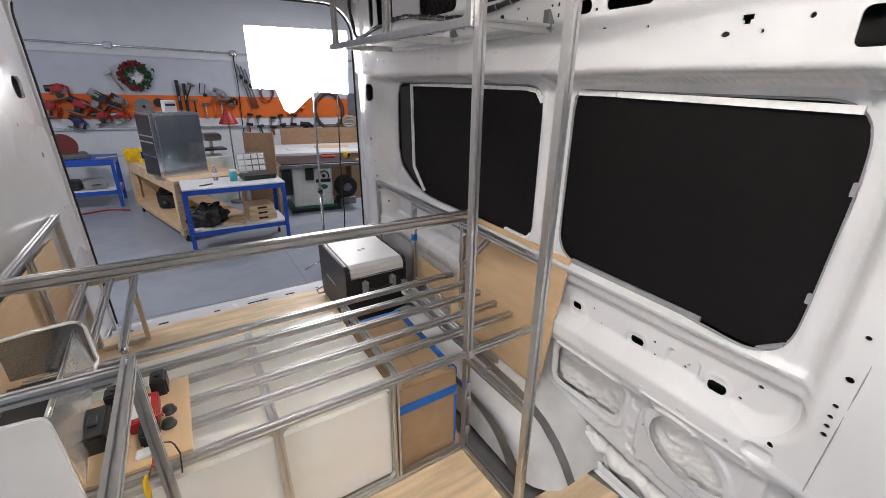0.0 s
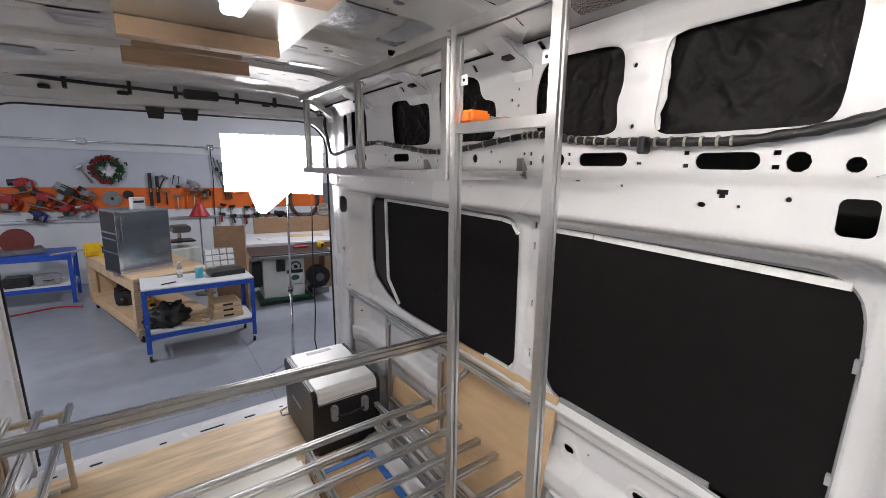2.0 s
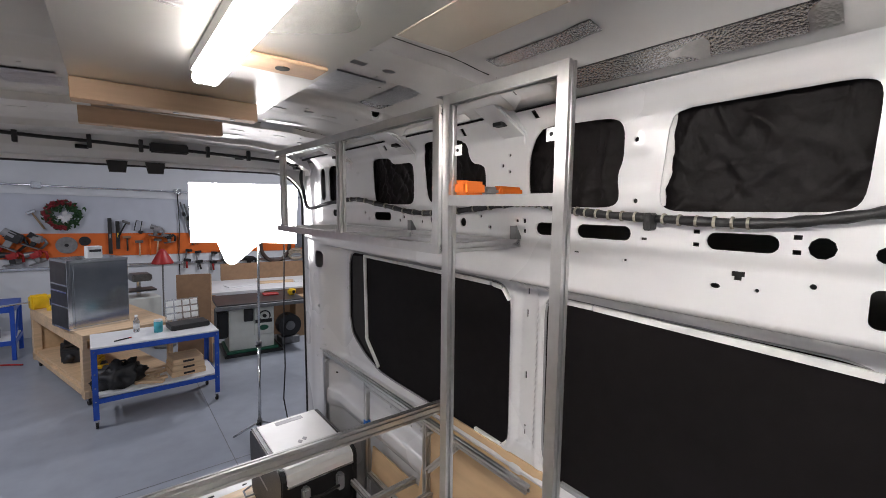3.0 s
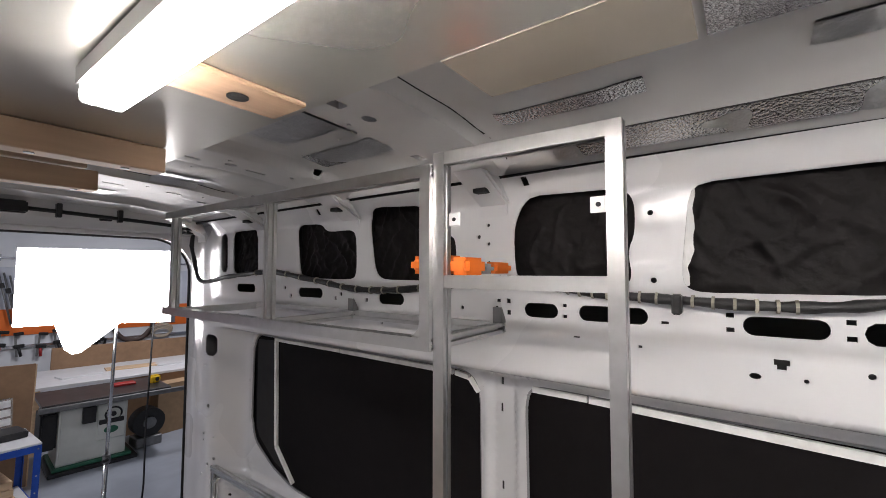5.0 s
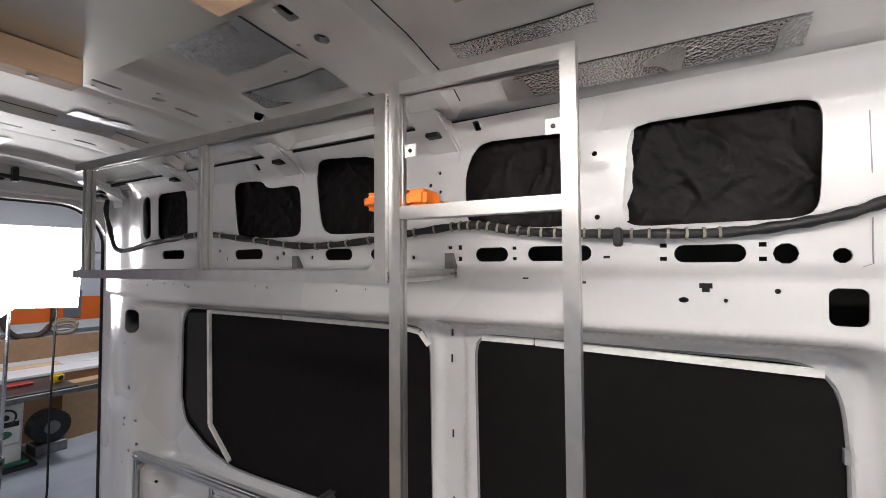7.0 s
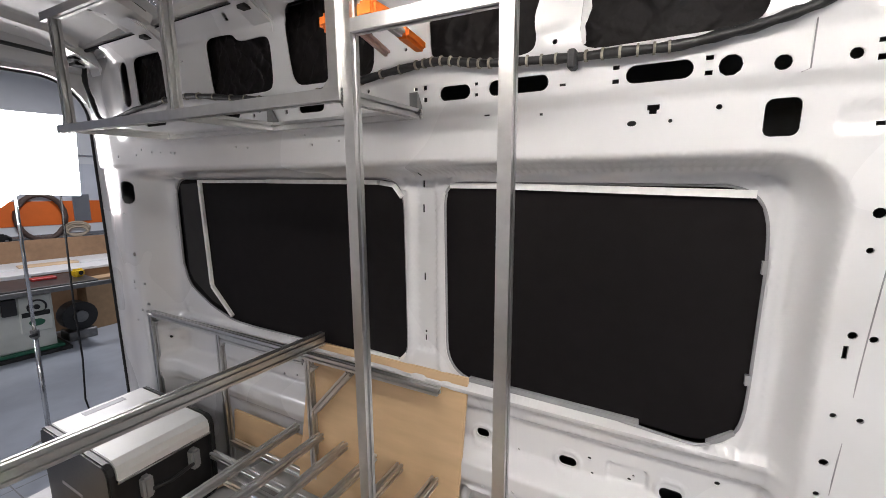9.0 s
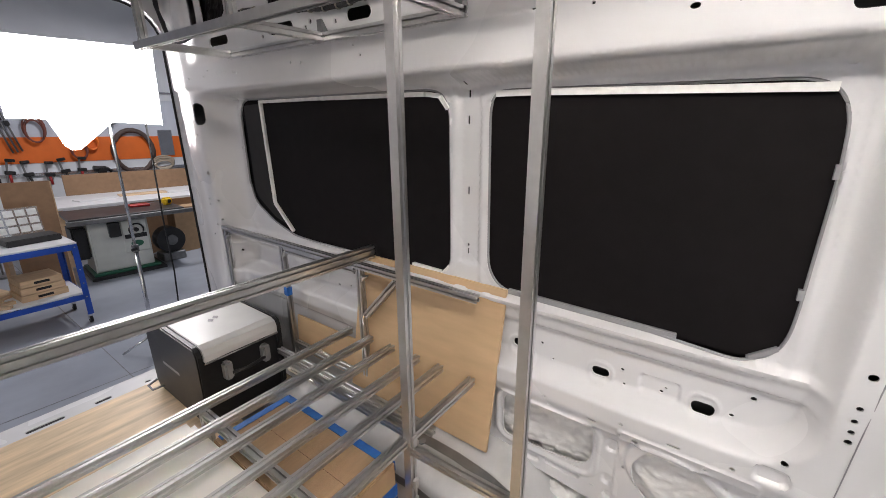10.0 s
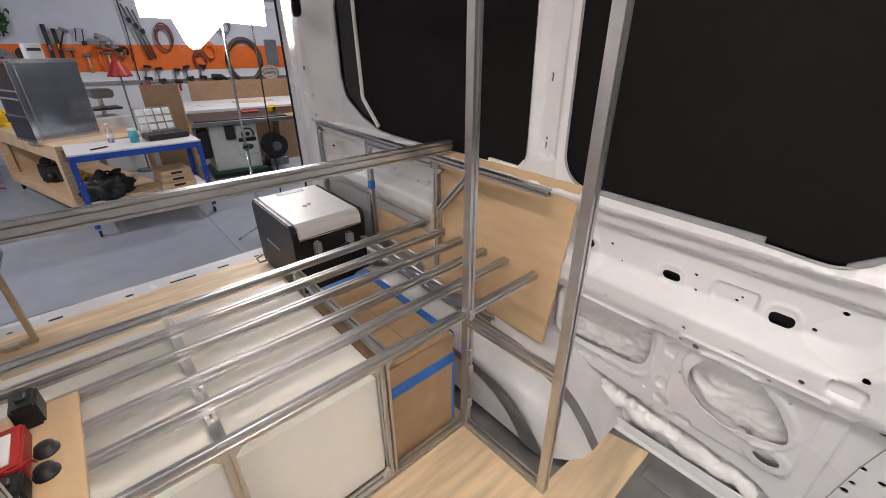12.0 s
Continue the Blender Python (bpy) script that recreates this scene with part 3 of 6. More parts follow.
sill_holes = [rounded(x - w, x + w, 2.875 - d, 2.875 + d, d * 0.95, 4) for x, w, d in ((-0.02, 0.02, 0.012), (0.24, 0.07, 0.012), (0.46, 0.035, 0.012), (0.66, 0.015, 0.01), (-0.33, 0.03, 0.012), (-0.5, 0.012, 0.01))]
sill = part("sill", pressed_sheet([(-0.6, 2.832), (1.15, 2.832), (1.15, 2.93), (-0.6, 2.93)], sill_holes, (0.2, 0.05), lambda u, v: (u, v, -0.008), (0, 0, -0.05)), PAINT)
tagged(sill, "white steel sill with dark slots at the rear doorway", "sill", kind="structure")
for x, w in ((-0.02, 0.022), (0.24, 0.072), (0.46, 0.037), (0.66, 0.017), (-0.33, 0.032), (-0.5, 0.014)):
    tagged(part("trim_sill_plug", box(x - w, x + w, 2.861, 2.889, -0.02, -0.0115, 0.002), RUBBER), "black rubber plug in a sill slot", "trim", kind="structure")
tagged(part("sill_well", box(-0.6, 1.15, 2.835, 2.928, -0.09, -0.06, 0), DARKCAV), "well under the sill slots, coloured dark for shade", "sill", kind="structure")
tagged(part("bumper_step", box(-0.6, 1.15, 2.932, 3.06, -0.16, -0.045, 0.012, 2), PAINT), "white steel step below the rear sill", "sill", kind="structure")


def far_x(y, z):
    g = soft_step((y - 2.35) / 0.6)
    x = -0.72 + 0.03 * soft_step((z - 0.9) / 0.3) + 0.07 * soft_step((z - 1.5) / 0.06)
    return x * (1 - g) - 0.612 * g


far_wall = part("wall_far_side", pressed_sheet([(-2.3, -0.02), (-1.3, -0.02), (-1.3, 1.72), (0.95, 1.72), (0.95, -0.02), (3.05, -0.02), (3.05, 2.0), (-2.3, 2.0)],
                                              [rounded(2.80, 2.9, 1.36, 1.46, 0.03), oval(2.86, 1.09, 0.013, 0.013, 10), oval(2.9, 0.8, 0.007, 0.007, 8), oval(2.72, 1.25, 0.008, 0.008, 8)], (0.05, 0.03), lambda u, v: (far_x(u, v), u, v), (-0.012, 0, 0)), PAINT)
auto_smooth(far_wall, 40)
tagged(far_wall, "white painted pressed-steel van side with an open side doorway", "wall", kind="structure")
tagged(part("far_outer_skin", box(-0.80, -0.79, 0.96, 3.1, -0.05, 2.0, 0), DARKCAV), "inner face of the van's outer skin, coloured dark for cavity shade", "wall", kind="structure")
tagged(part("far_outer_panel", box(-0.82, -0.81, 0.96, 3.11, -0.35, 2.12, 0), PAINT), "plain white outer side of the van", "wall", kind="structure")
tagged(part("van_underbody", box(-0.78, 1.33, -2.3, 2.83, -0.62, -0.105, 0), DARKCAV), "plain dark underside of the van", "underbody", kind="structure")
tagged(part("wall_front", box(-0.8, 1.335, -2.36, -2.3, -0.1, 2.1, 0), PAINT), "plain white bulkhead behind the cab", "wall", kind="structure")


def crumple(y0, y1, z0, z1, place, step=0.008):
    """A crumpled sheet over a stretch of the wall."""
    bm = bmesh.new()
    ny, nz = max(8, int((y1 - y0) / step)), max(8, int((z1 - z0) / step))
    grid = [[bm.verts.new((place(a, b), a, b)) for b in (z0 + (z1 - z0) * k / nz for k in range(nz + 1))] for a in (y0 + (y1 - y0) * j / ny for j in range(ny + 1))]
    for j in range(ny):
        for k in range(nz):
            bm.faces.new((grid[j][k], grid[j][k + 1], grid[j + 1][k + 1], grid[j + 1][k]))
    return bm


def span(outline, margin):
    ys, zs = [p[0] for p in outline], [p[1] for p in outline]
    return min(ys) - margin, max(ys) + margin, min(zs) - margin, max(zs) + margin


# window covers and cloth behind the openings
for name, outline in (("window_1", WINDOW_A), ("window_2", WINDOW_B)):
    cy, cz = sum(p[0] for p in outline) / len(outline), sum(p[1] for p in outline) / len(outline)
    win = thing(name, "van window blacked out with a black foam board", "window", kind="structure")
    part("pane", prism([(cy + (p[0] - cy) * 1.03, cz + (p[1] - cz) * 1.05) for p in outline], 1.262, 1.272, "x"), BLACKBOARD, win)
    part("cover_board", prism([(cy + (p[0] - cy) * 0.988, cz + (p[1] - cz) * 0.988) for p in outline], 1.238, 1.25, "x", 0.002), BLACKBOARD, win)
    if name == "window_1":
        part("end_cover", prism([(2.518, 1.0), (2.518, 1.42), (2.36, 1.428), (2.337, 0.945), (2.21, 0.828), (2.36, 0.872), (2.488, 0.955)], 1.2365, 1.2378, "x"), mat("dark_grey_board", (0.022, 0.021, 0.021), 0.7, 0, 20, 0.1, spec=0.3), win, "dark grey end piece")
        strips = [((2.36, 1.434), (1.9, 1.434), 0.013), ((1.895, 1.434), (1.345, 1.430), 0.015), ((1.335, 1.429), (1.285, 1.422), 0.015), ((1.28, 1.421), (1.248, 1.382), 0.014), ((2.353, 1.428), (2.338, 0.95), 0.015), ((2.338, 0.948), (2.205, 0.82), 0.015), ((1.42, 0.806), (1.275, 0.802), 0.016), ((1.27, 0.804), (1.243, 0.835), 0.012)]
    else:
        strips = [((1.068, 1.4205), (0.915, 1.420), 0.017), ((0.91, 1.4195), (0.305, 1.404), 0.018), ((1.0, 0.797), (0.50, 0.79), 0.016), ((0.345, 0.784), (0.292, 0.826), 0.010), ((0.2745, 1.255), (0.2745, 1.225), 0.010), ((0.2795, 0.98), (0.2795, 0.955), 0.010)]
    for k, ((y0, z0), (y1, z1), w) in enumerate(strips):
        d = Vector((y1 - y0, z1 - z0)).normalized() * w / 2
        grey = name == "window_2" and k > 1
        part("edge_strip", prism([(y0 - d.y, z0 + d.x), (y1 - d.y, z1 + d.x), (y1 + d.y, z1 - d.x), (y0 + d.y, z0 - d.x)], 1.224, 1.237, "x"), GREYPL if grey else WHITE_EDGE, win, "grey rubber edge strip" if grey else "white foam edge strip")
    rim = [Vector((0, p[0], p[1])) for p in outline]
    part("gasket", tube([(wall_x(p.y, p.z) + 0.006, cy + (p.y - cy) * 0.996, cz + (p.z - cz) * 0.993) for p in rim], 0.0045, 6, closed=True), GREYPL, win, "grey rubber gasket")
for i, outline in enumerate(CLOTH):
    y0, y1, z0, z1 = span(outline, 0.02)

    def fold(a, b, i=i):
        w = noise.noise(Vector((a * 6 + i * 3, b * 6, i)))
        v = 1 - abs(noise.noise(Vector((a * 7 - b * 4 + w, b * 4 + a * 3 + w, i + 4))))
        u = 1 - abs(noise.noise(Vector((a * 9 + b * 10 - w, b * 4 - a * 5, i + 9))))
        return 1.104 + 0.012 * w - 0.009 * v ** 11 - 0.007 * u ** 14 + 0.0025 * noise.noise(Vector((a * 55 + b * 20, b * 34, i))) - 0.0032 * (1 - abs(noise.noise(Vector((a * 24 - b * 20, b * 13 + a * 9, i + 5))))) ** 10
    bm = crumple(y0, y1, z0, z1, fold, 0.006)
    tagged(part("insulation_cloth", bm, BLACKCLOTH, smooth=True), "crumpled black insulation cloth behind a wall opening", "insulation", "cloth panels")
for i, outline in enumerate(LOWER[:3]):
    y0, y1, z0, z1 = span(outline, 0.055)

    def fluff(a, b, i=i):
        return wall_x(a, b) + (0.06, 0.05 - 0.02 * max(0.0, 1 - math.hypot((a - 0.432) / 0.13, (b - 0.345) / 0.1)), 0.05)[i] + 0.014 * noise.noise(Vector((a * 9, b * 10, i))) - 0.009 * (1 - abs(noise.noise(Vector((a * 20 + b * 9, b * 24, i + 2))))) ** 3 + 0.003 * noise.noise(Vector((a * 50, b * 55, i)))
    bm = crumple(y0, y1, z0, z1, fluff, 0.007)
    tagged(part("fibre_insulation", bm, WOOL, smooth=True), "fluffy white fibre insulation stuffed in a wall cavity", "insulation", "wool stuffing")

roll = [(0.93 - 0.64 * k / 110, 0.088 - 0.055 * k / 110) for k in range(111)]
bm = tube([(1.236 + 0.008 * math.sin(k * 0.21), y, z + 0.006 * math.sin(k * 0.33)) for k, (y, z) in enumerate(roll)], [0.032 + 0.010 * noise.noise(Vector((k * 0.11, 3, 1))) for k in range(111)], 22)
for v in bm.verts:
    q = v.co
    v.co += Vector((q.x - 1.236, 0, 0.3)) * (0.28 * noise.noise(q * 22) - 0.5 * (1 - abs(noise.noise(q * 30 + Vector((3, 1, 7))))) ** 8) * 0.09
tagged(part("insulation_roll", bm, WOOL, smooth=True), "rolled white insulation lying in the lowest wall cavity", "insulation")

# ---- wheel arch ----
ARCH = [(0.70, 0.0), (0.745, 0.06), (0.80, 0.115), (0.87, 0.16), (0.96, 0.19), (1.08, 0.207), (1.3, 0.21), (1.75, 0.21), (1.9, 0.19), (2.05, 0.14), (2.15, 0.07), (2.2, 0.0)]


def arch_skin(profile, rows):
    """A skin over the arch's profile, set out by rows of (x, lift inwards)."""
    bm = bmesh.new()
    cy = 1.45
    rings = [[bm.verts.new((x, cy + (y - cy) * (1 - k), max(-0.02, z * (1 - k) - 0.0))) for y, z in profile] for x, k in rows]
    for a, b in zip(rings, rings[1:]):
        for i in range(len(a) - 1):
            bm.faces.new((a[i], a[i + 1], b[i + 1], b[i]))
    bmesh.ops.recalc_face_normals(bm, faces=bm.faces[:])
    return bm


fine = []
for (y0, z0), (y1, z1) in zip(ARCH, ARCH[1:]):
    fine += [(y0 + (y1 - y0) * k / 3, z0 + (z1 - z0) * k / 3) for k in range(3)]
fine.append(ARCH[-1])
wheel_arch = thing("wheel_arch", "white pressed-steel wheel arch with grey sealer bands", "wheel arch", kind="structure")
part("shell", arch_skin(fine, [(0.872, 0.99), (0.874, 0.25), (0.88, 0.16), (0.9, 0.09), (0.935, 0.035), (0.98, 0.0), (1.25, 0.0)]), PRIMER, wheel_arch, smooth=True)
part("sealer_band", arch_skin(fine, [(0.868, 0.24), (0.8685, 0.17), (0.874, 0.115)]), ARCH_GREY, wheel_arch, "grey sealer band", smooth=True)
part("sealer_band", arch_skin([(y, z + 0.004) for y, z in fine], [(1.015, -0.004), (1.055, -0.004)]), ARCH_GREY, wheel_arch, "grey sealer band", smooth=True)
part("plug", prism(oval(1.02, 1.22, 0.016, 0.012, 14), 0.2, 0.2145), GREYPL, wheel_arch, "grey round plug")

# ---- tall frame ----
tall = thing("tall_frame", "tall open frame of slotted aluminium bar on the plywood floor", "frame")
AX, AY, BX, BY, H = 0.776, 1.060, 0.785, 0.730, 1.995
slot_bar(tall, (AX, AY, 0), (AX, AY, H), name="post", plain=(1, 3))
slot_bar(tall, (BX, BY, 0), (BX, BY, H), name="post", plain=(1, 3))
for z in (HB, 0.462, 1.737, H - HB):
    slot_bar(tall, (BX, BY + HB, z), (AX, AY - HB, z), name="rail", plain=(1, 3) if z > 1 else ())
for y, z in ((BY + 0.026, 1.864), (AY - 0.027, 1.860)):
    bm = box(-0.0015, 0.0015, -0.013, 0.013, -0.013, 0.013, 0.0008)
    tab = part("bracket", bm, WHITEPL, tall, "small white bracket plate", pose(AX + 0.005, y, z))
    part("bolt", prism(oval(0, 0, 0.004, 0.004, 10), -0.003, 0.003, "x"), RUBBER, tab)
for z in (0.12, 0.34, 0.27, 0.49):
    part("bracket", box(AX - 0.01, AX + 0.01, AY - HB - 0.011, AY - HB - 0.0005, z - 0.018, z + 0.018, 0.003), ALU_DULL, tall, "small corner bracket")


def end_cap(parent, x, y, z, axis="y"):
    """The open end of a bar: a round bolt in a cross of webs."""
    p = part("end_bolt", tube([(0, -0.001, 0), (0, 0.0015, 0)], 0.005, 10), STEEL_GREY, parent, "steel end bolt", Matrix.Translation((x, y, z)) @ (pose(0, 0, 0) if axis == "y" else pose(0, 0, 0, 0, 0, 90)))
    return p


# ---- overhead shelf frame ----
shelf = thing("overhead_shelf_frame", "overhead shelf frame of slotted aluminium bar along the van side", "shelf frame")


def shelf_x(y):
    """The shelf's front bars run a little askew to the van side."""
    return 0.765 - 0.019 * (y - 1.07) / 1.23


for z in (1.96, 1.612):
    slot_bar(shelf, (shelf_x(1.074), 1.074, z), (shelf_x(2.30), 2.30, z), name="rail", plain=(1, 3))
    end_cap(shelf, shelf_x(1.07), 1.073, z)
for y in (1.0868, 1.642, 2.235):
    slot_bar(shelf, (shelf_x(y), y, 1.612 + HB), (shelf_x(y), y, 1.96 - HB), name="post", plain=(1, 3) if y < 1.1 else ())
    slot_bar(shelf, (shelf_x(y) + HB, y, 1.612), (1.064 - HB, y, 1.612), name="cross_bar")
    part("corner_bracket", prism([(y + HB, 1.612 + HB), (y + HB, 1.612 + HB + 0.022), (y + HB + 0.022, 1.612 + HB)], shelf_x(y) - 0.009, shelf_x(y) + 0.009, "x"), ALU_DULL, shelf, "small cast corner bracket")
slot_bar(shelf, (1.064, 1.074, 1.612), (1.064, 2.30, 1.612), name="rail")
for y in (1.0868, 1.642):
    part("corner_bracket", prism([(1.052, 1.612 + HB), (1.052, 1.665), (1.057, 1.665), (1.077, 1.632), (1.077, 1.612 + HB)], y - 0.012, y + 0.012, "y"), STEEL_GREY, shelf, "grey corner bracket")
    end_cap(shelf, 1.064, y - 0.0137, 1.612)

# ---- bed platform ----
bed = thing("bed_frame", "low platform frame of slotted aluminium bars across the van", "frame")
SLAT_Z, DECK = 0.483, 0.4957
for y in (1.069, 1.204, 1.314, 1.444, 1.564, 1.689):
    slot_bar(bed, (-0.62, y, SLAT_Z), (1.115, y, SLAT_Z), name="slat")
    end_cap(bed, 1.1155, y, SLAT_Z, "x")
UNDER = SLAT_Z - BAR
for x in (0.078, 0.50):
    slot_bar(bed, (x, 1.069 + HB, UNDER), (x, 1.70, UNDER), name="cross_bar")
    for y in (1.082, 1.217, 1.327, 1.457, 1.577):
        part("corner_bracket", prism([(y, UNDER + HB), (y + 0.016, UNDER + HB), (y, SLAT_Z + 0.002)], x - 0.007, x + 0.007, "x"), ALU_DULL, bed, "small cast corner bracket")
for x in (0.078, 0.469):
    slot_bar(bed, (x, 1.069, BAR), (x, 1.069, SLAT_Z - HB), name="leg")
    for dx in (-1, 1):
        part("corner_bracket", prism([(x + dx * HB, SLAT_Z - HB), (x + dx * HB, SLAT_Z - HB - 0.023), (x + dx * (HB + 0.022), SLAT_Z - HB)], 1.06, 1.078, "y"), ALU_DULL, bed, "small cast corner bracket")
    part("corner_bracket", prism([(x - HB, BAR), (x - HB, BAR + 0.023), (x - HB - 0.022, BAR)], 1.06, 1.078, "y"), ALU_DULL, bed, "small cast corner bracket")
slot_bar(bed, (-0.62, 1.069, HB), (0.762, 1.069, HB), name="floor_rail")
slot_bar(bed, (0.50, 1.689, 0.0), (0.50, 1.689, SLAT_Z - HB), name="leg")
slot_bar(bed, (0.82, 1.10, UNDER), (0.82, 1.70, UNDER), name="cross_bar")

cross = thing("cross_bar", "long double slotted aluminium bar laid across the side rails", "bar")
slot_bar(cross, (-0.62, 1.742, 0.8255), (1.215, 1.628, 0.8255), w=BAR, h=2 * BAR)
end_cap(cross, 1.2155, 1.628, 0.8255 + HB, "x")
end_cap(cross, 1.2155, 1.628, 0.8255 - HB, "x")
side = thing("side_frame", "slotted aluminium frame against the van side over the wheel arch", "frame")
SR = 0.787
slot_bar(side, (1.13, 1.06, SR), (1.13, 2.72, SR), name="rail")
for y, z0 in ((1.62, 0.21), (2.16, 0.06), (2.70, 0.0)):
    slot_bar(side, (1.13, y, z0), (1.13, y, SR - HB), name="post")
slot_bar(side, (1.13, 1.645, SR - BAR), (1.13, 2.14, SR - BAR), name="rail")
slot_bar(side, (1.13, 1.645, 0.26), (1.13, 2.14, 0.26), name="rail")
slot_bar(side, (1.13, 1.60, 0.57), (1.13, 1.42, 0.765), name="brace")
slot_bar(side, (1.01, 1.16, 0.29), (1.01, 2.1, 0.29), name="rail")
end_cap(side, 1.13, 1.058, SR)
for y in (1.62, 2.16, 2.70):
    part("corner_bracket", prism([(y - HB, SR - BAR - HB), (y - 0.04, SR - BAR - HB), (y - HB, SR - BAR - HB - 0.027)], 1.12, 1.14, "x"), ALU_DULL, side, "small cast corner bracket")
part("tape_wrap", box(1.115, 1.145, 2.145, 2.175, 0.52, 0.565, 0.003), TAPE, side, "blue tape wrapped round a post")

# ---- plywood leaning on the wall ----
lean_deg = math.degrees(math.atan2(0.105, 0.565))
bm = box(-0.006, 0.006, 1.0, 1.70, 0, 0.60, 0.001)
tagged(part("plywood_panel", bm, PLY_TAN, m=pose(1.112, 0, 0.214, 0, lean_deg, 0)), "tan plywood offcut leaning against the van side", "plywood panel")
bm = box(-0.006, 0.006, 1.72, 2.15, 0.0, 0.19, 0.001)
tagged(part("plywood_panel", bm, PLY_TAN, m=pose(1.15, 0, 0.213, 0, 4, 0)), "tan plywood sheet behind the side frame", "plywood panel")

# ---- water tank, cardboard box, fridge ----
tank = thing("water_tank", "cream plastic water tank under the platform frame", "water tank")
tank_body = part("body", box(-0.5, 0.478, 1.092, 1.75, 0.001, 0.427, 0.022, 4), TANK, tank)
auto_smooth(tank_body, 50)
part("moulded_ring", tube([(0.30 + 0.03 * math.cos(a), 1.39 + 0.03 * math.sin(a), 0.4275) for a in (2 * math.pi * k / 24 for k in range(24))], 0.0025, 6, closed=True), TANK, tank, smooth=True)
carton = thing("cardboard_box", "brown cardboard box with blue tape on its edges", "box")
part("body", box(0.485, 0.752, 1.098, 1.62, 0.001, 0.40, 0.003, 2), CARD, carton)
for x0, x1, y0, y1, z0, z1 in ((0.49, 0.754, 1.0955, 1.0975, 0.283, 0.325), (0.728, 0.7535, 1.12, 1.6, 0.4005, 0.4025), (0.5, 0.75, 1.595, 1.621, 0.4005, 0.4025), (0.753, 0.755, 1.10, 1.62, 0.37, 0.4025),
                               (0.4895, 0.4915, 1.098, 1.12, 0.03, 0.4), (0.492, 0.502, 1.0955, 1.0975, 0.02, 0.276), (0.745, 0.754, 1.0955, 1.0975, 0.02, 0.276)):
    part("tape", box(x0, x1, y0, y1, z0, z1, 0.0004), TAPE, carton, "strip of blue masking tape")
part("flap_seam", box(0.615, 0.6175, 1.1, 1.595, 0.3995, 0.4008, 0.0003), HARDBOARD, carton, "dark seam between the flaps")

cooler = thing("portable_fridge", "black and silver portable fridge chest on the plywood floor", "cooler")
CX0, CX1, CY0, CY1 = 0.675, 1.08, 2.19, 2.77
bm = prism([(CX0 + 0.02, 0.02), (CX0 + 0.035, 0.004), (CX1 - 0.035, 0.004), (CX1 - 0.02, 0.02), (CX1 - 0.008, 0.345), (CX0 + 0.008, 0.345)], CY0 + 0.015, CY1 - 0.015, "y", 0.01)
part("body", bm, BLACKPL, cooler)
lid_side = [(CY0 - 0.012, 0.345), (CY0 - 0.014, 0.375), (CY0 - 0.004, 0.402), (CY0 + 0.03, 0.416), (CY1 - 0.05, 0.418), (CY1 - 0.028, 0.405), (CY1 - 0.025, 0.345)]
part("lid", prism(lid_side, CX0 + 0.03, CX1 - 0.026, "x", 0.003), WHITEPL, cooler, "silver-white lid")
part("lid_trim", box(CX0 + 0.028, CX1 - 0.024, CY0 - 0.016, CY0 + 0.02, 0.334, 0.346, 0.003), CHROME, cooler, "bright metal lid rim")
cheek = [(CY0 + 0.03, 0.012), (CY0 + 0.004, 0.05), (CY0 - 0.008, 0.34), (CY0 - 0.008, 0.375), (CY0 + 0.004, 0.402), (CY0 + 0.03, 0.414), (CY1 - 0.05, 0.415), (CY1 - 0.02, 0.40), (CY1 - 0.008, 0.36), (CY1 - 0.008, 0.05), (CY1 - 0.03, 0.012)]
for x0, x1 in ((CX0, CX0 + 0.028), (CX1 - 0.024, CX1)):
    part("side_cheek", prism(cheek, x0, x1, "x", 0.006), BLACKPL, cooler, "dark rounded side cheek")
for x in (CX0 + 0.12, CX1 - 0.10):
    part("latch", box(x - 0.019, x + 0.019, CY0 - 0.026, CY0 + 0.018, 0.215, 0.305, 0.009, 2), GREYPL, cooler, "grey handle bracket")
part("handle", tube([(CX0 + 0.12, CY0 - 0.014, 0.245), (CX0 + 0.2, CY0 - 0.028, 0.24), (CX1 - 0.10, CY0 - 0.014, 0.245)], 0.008, 8), BLACKPL, cooler, smooth=True)
part("vent", box(CX0 - 0.002, CX0 + 0.004, 2.42, 2.6, 0.2, 0.215, 0.002), GREYPL, cooler)
for k, (a, b) in enumerate(((-0.03, 0.0), (0.0, 0.03))):
    part("emblem", prism([(0.87 + a, 2.42 + 0.015 * k), (0.885 + a, 2.44 + 0.015 * k), (0.9 + a, 2.42 + 0.015 * k), (0.885 + a, 2.40 + 0.015 * k)], 0.4165, 0.4185), GREYPL, cooler, "grey printed diamond shape")
part("display", box(0.8, 0.96, 2.66, 2.70, 0.4165, 0.4192, 0.0005), GREYPL, cooler)
part("side_handle", tube([(CX0 - 0.004, 2.66, 0.05), (CX0 - 0.05, 2.68, 0.04), (CX0 - 0.05, 2.74, 0.04), (CX0 - 0.004, 2.75, 0.05)], 0.006, 8), STEEL_GREY, cooler, smooth=True)

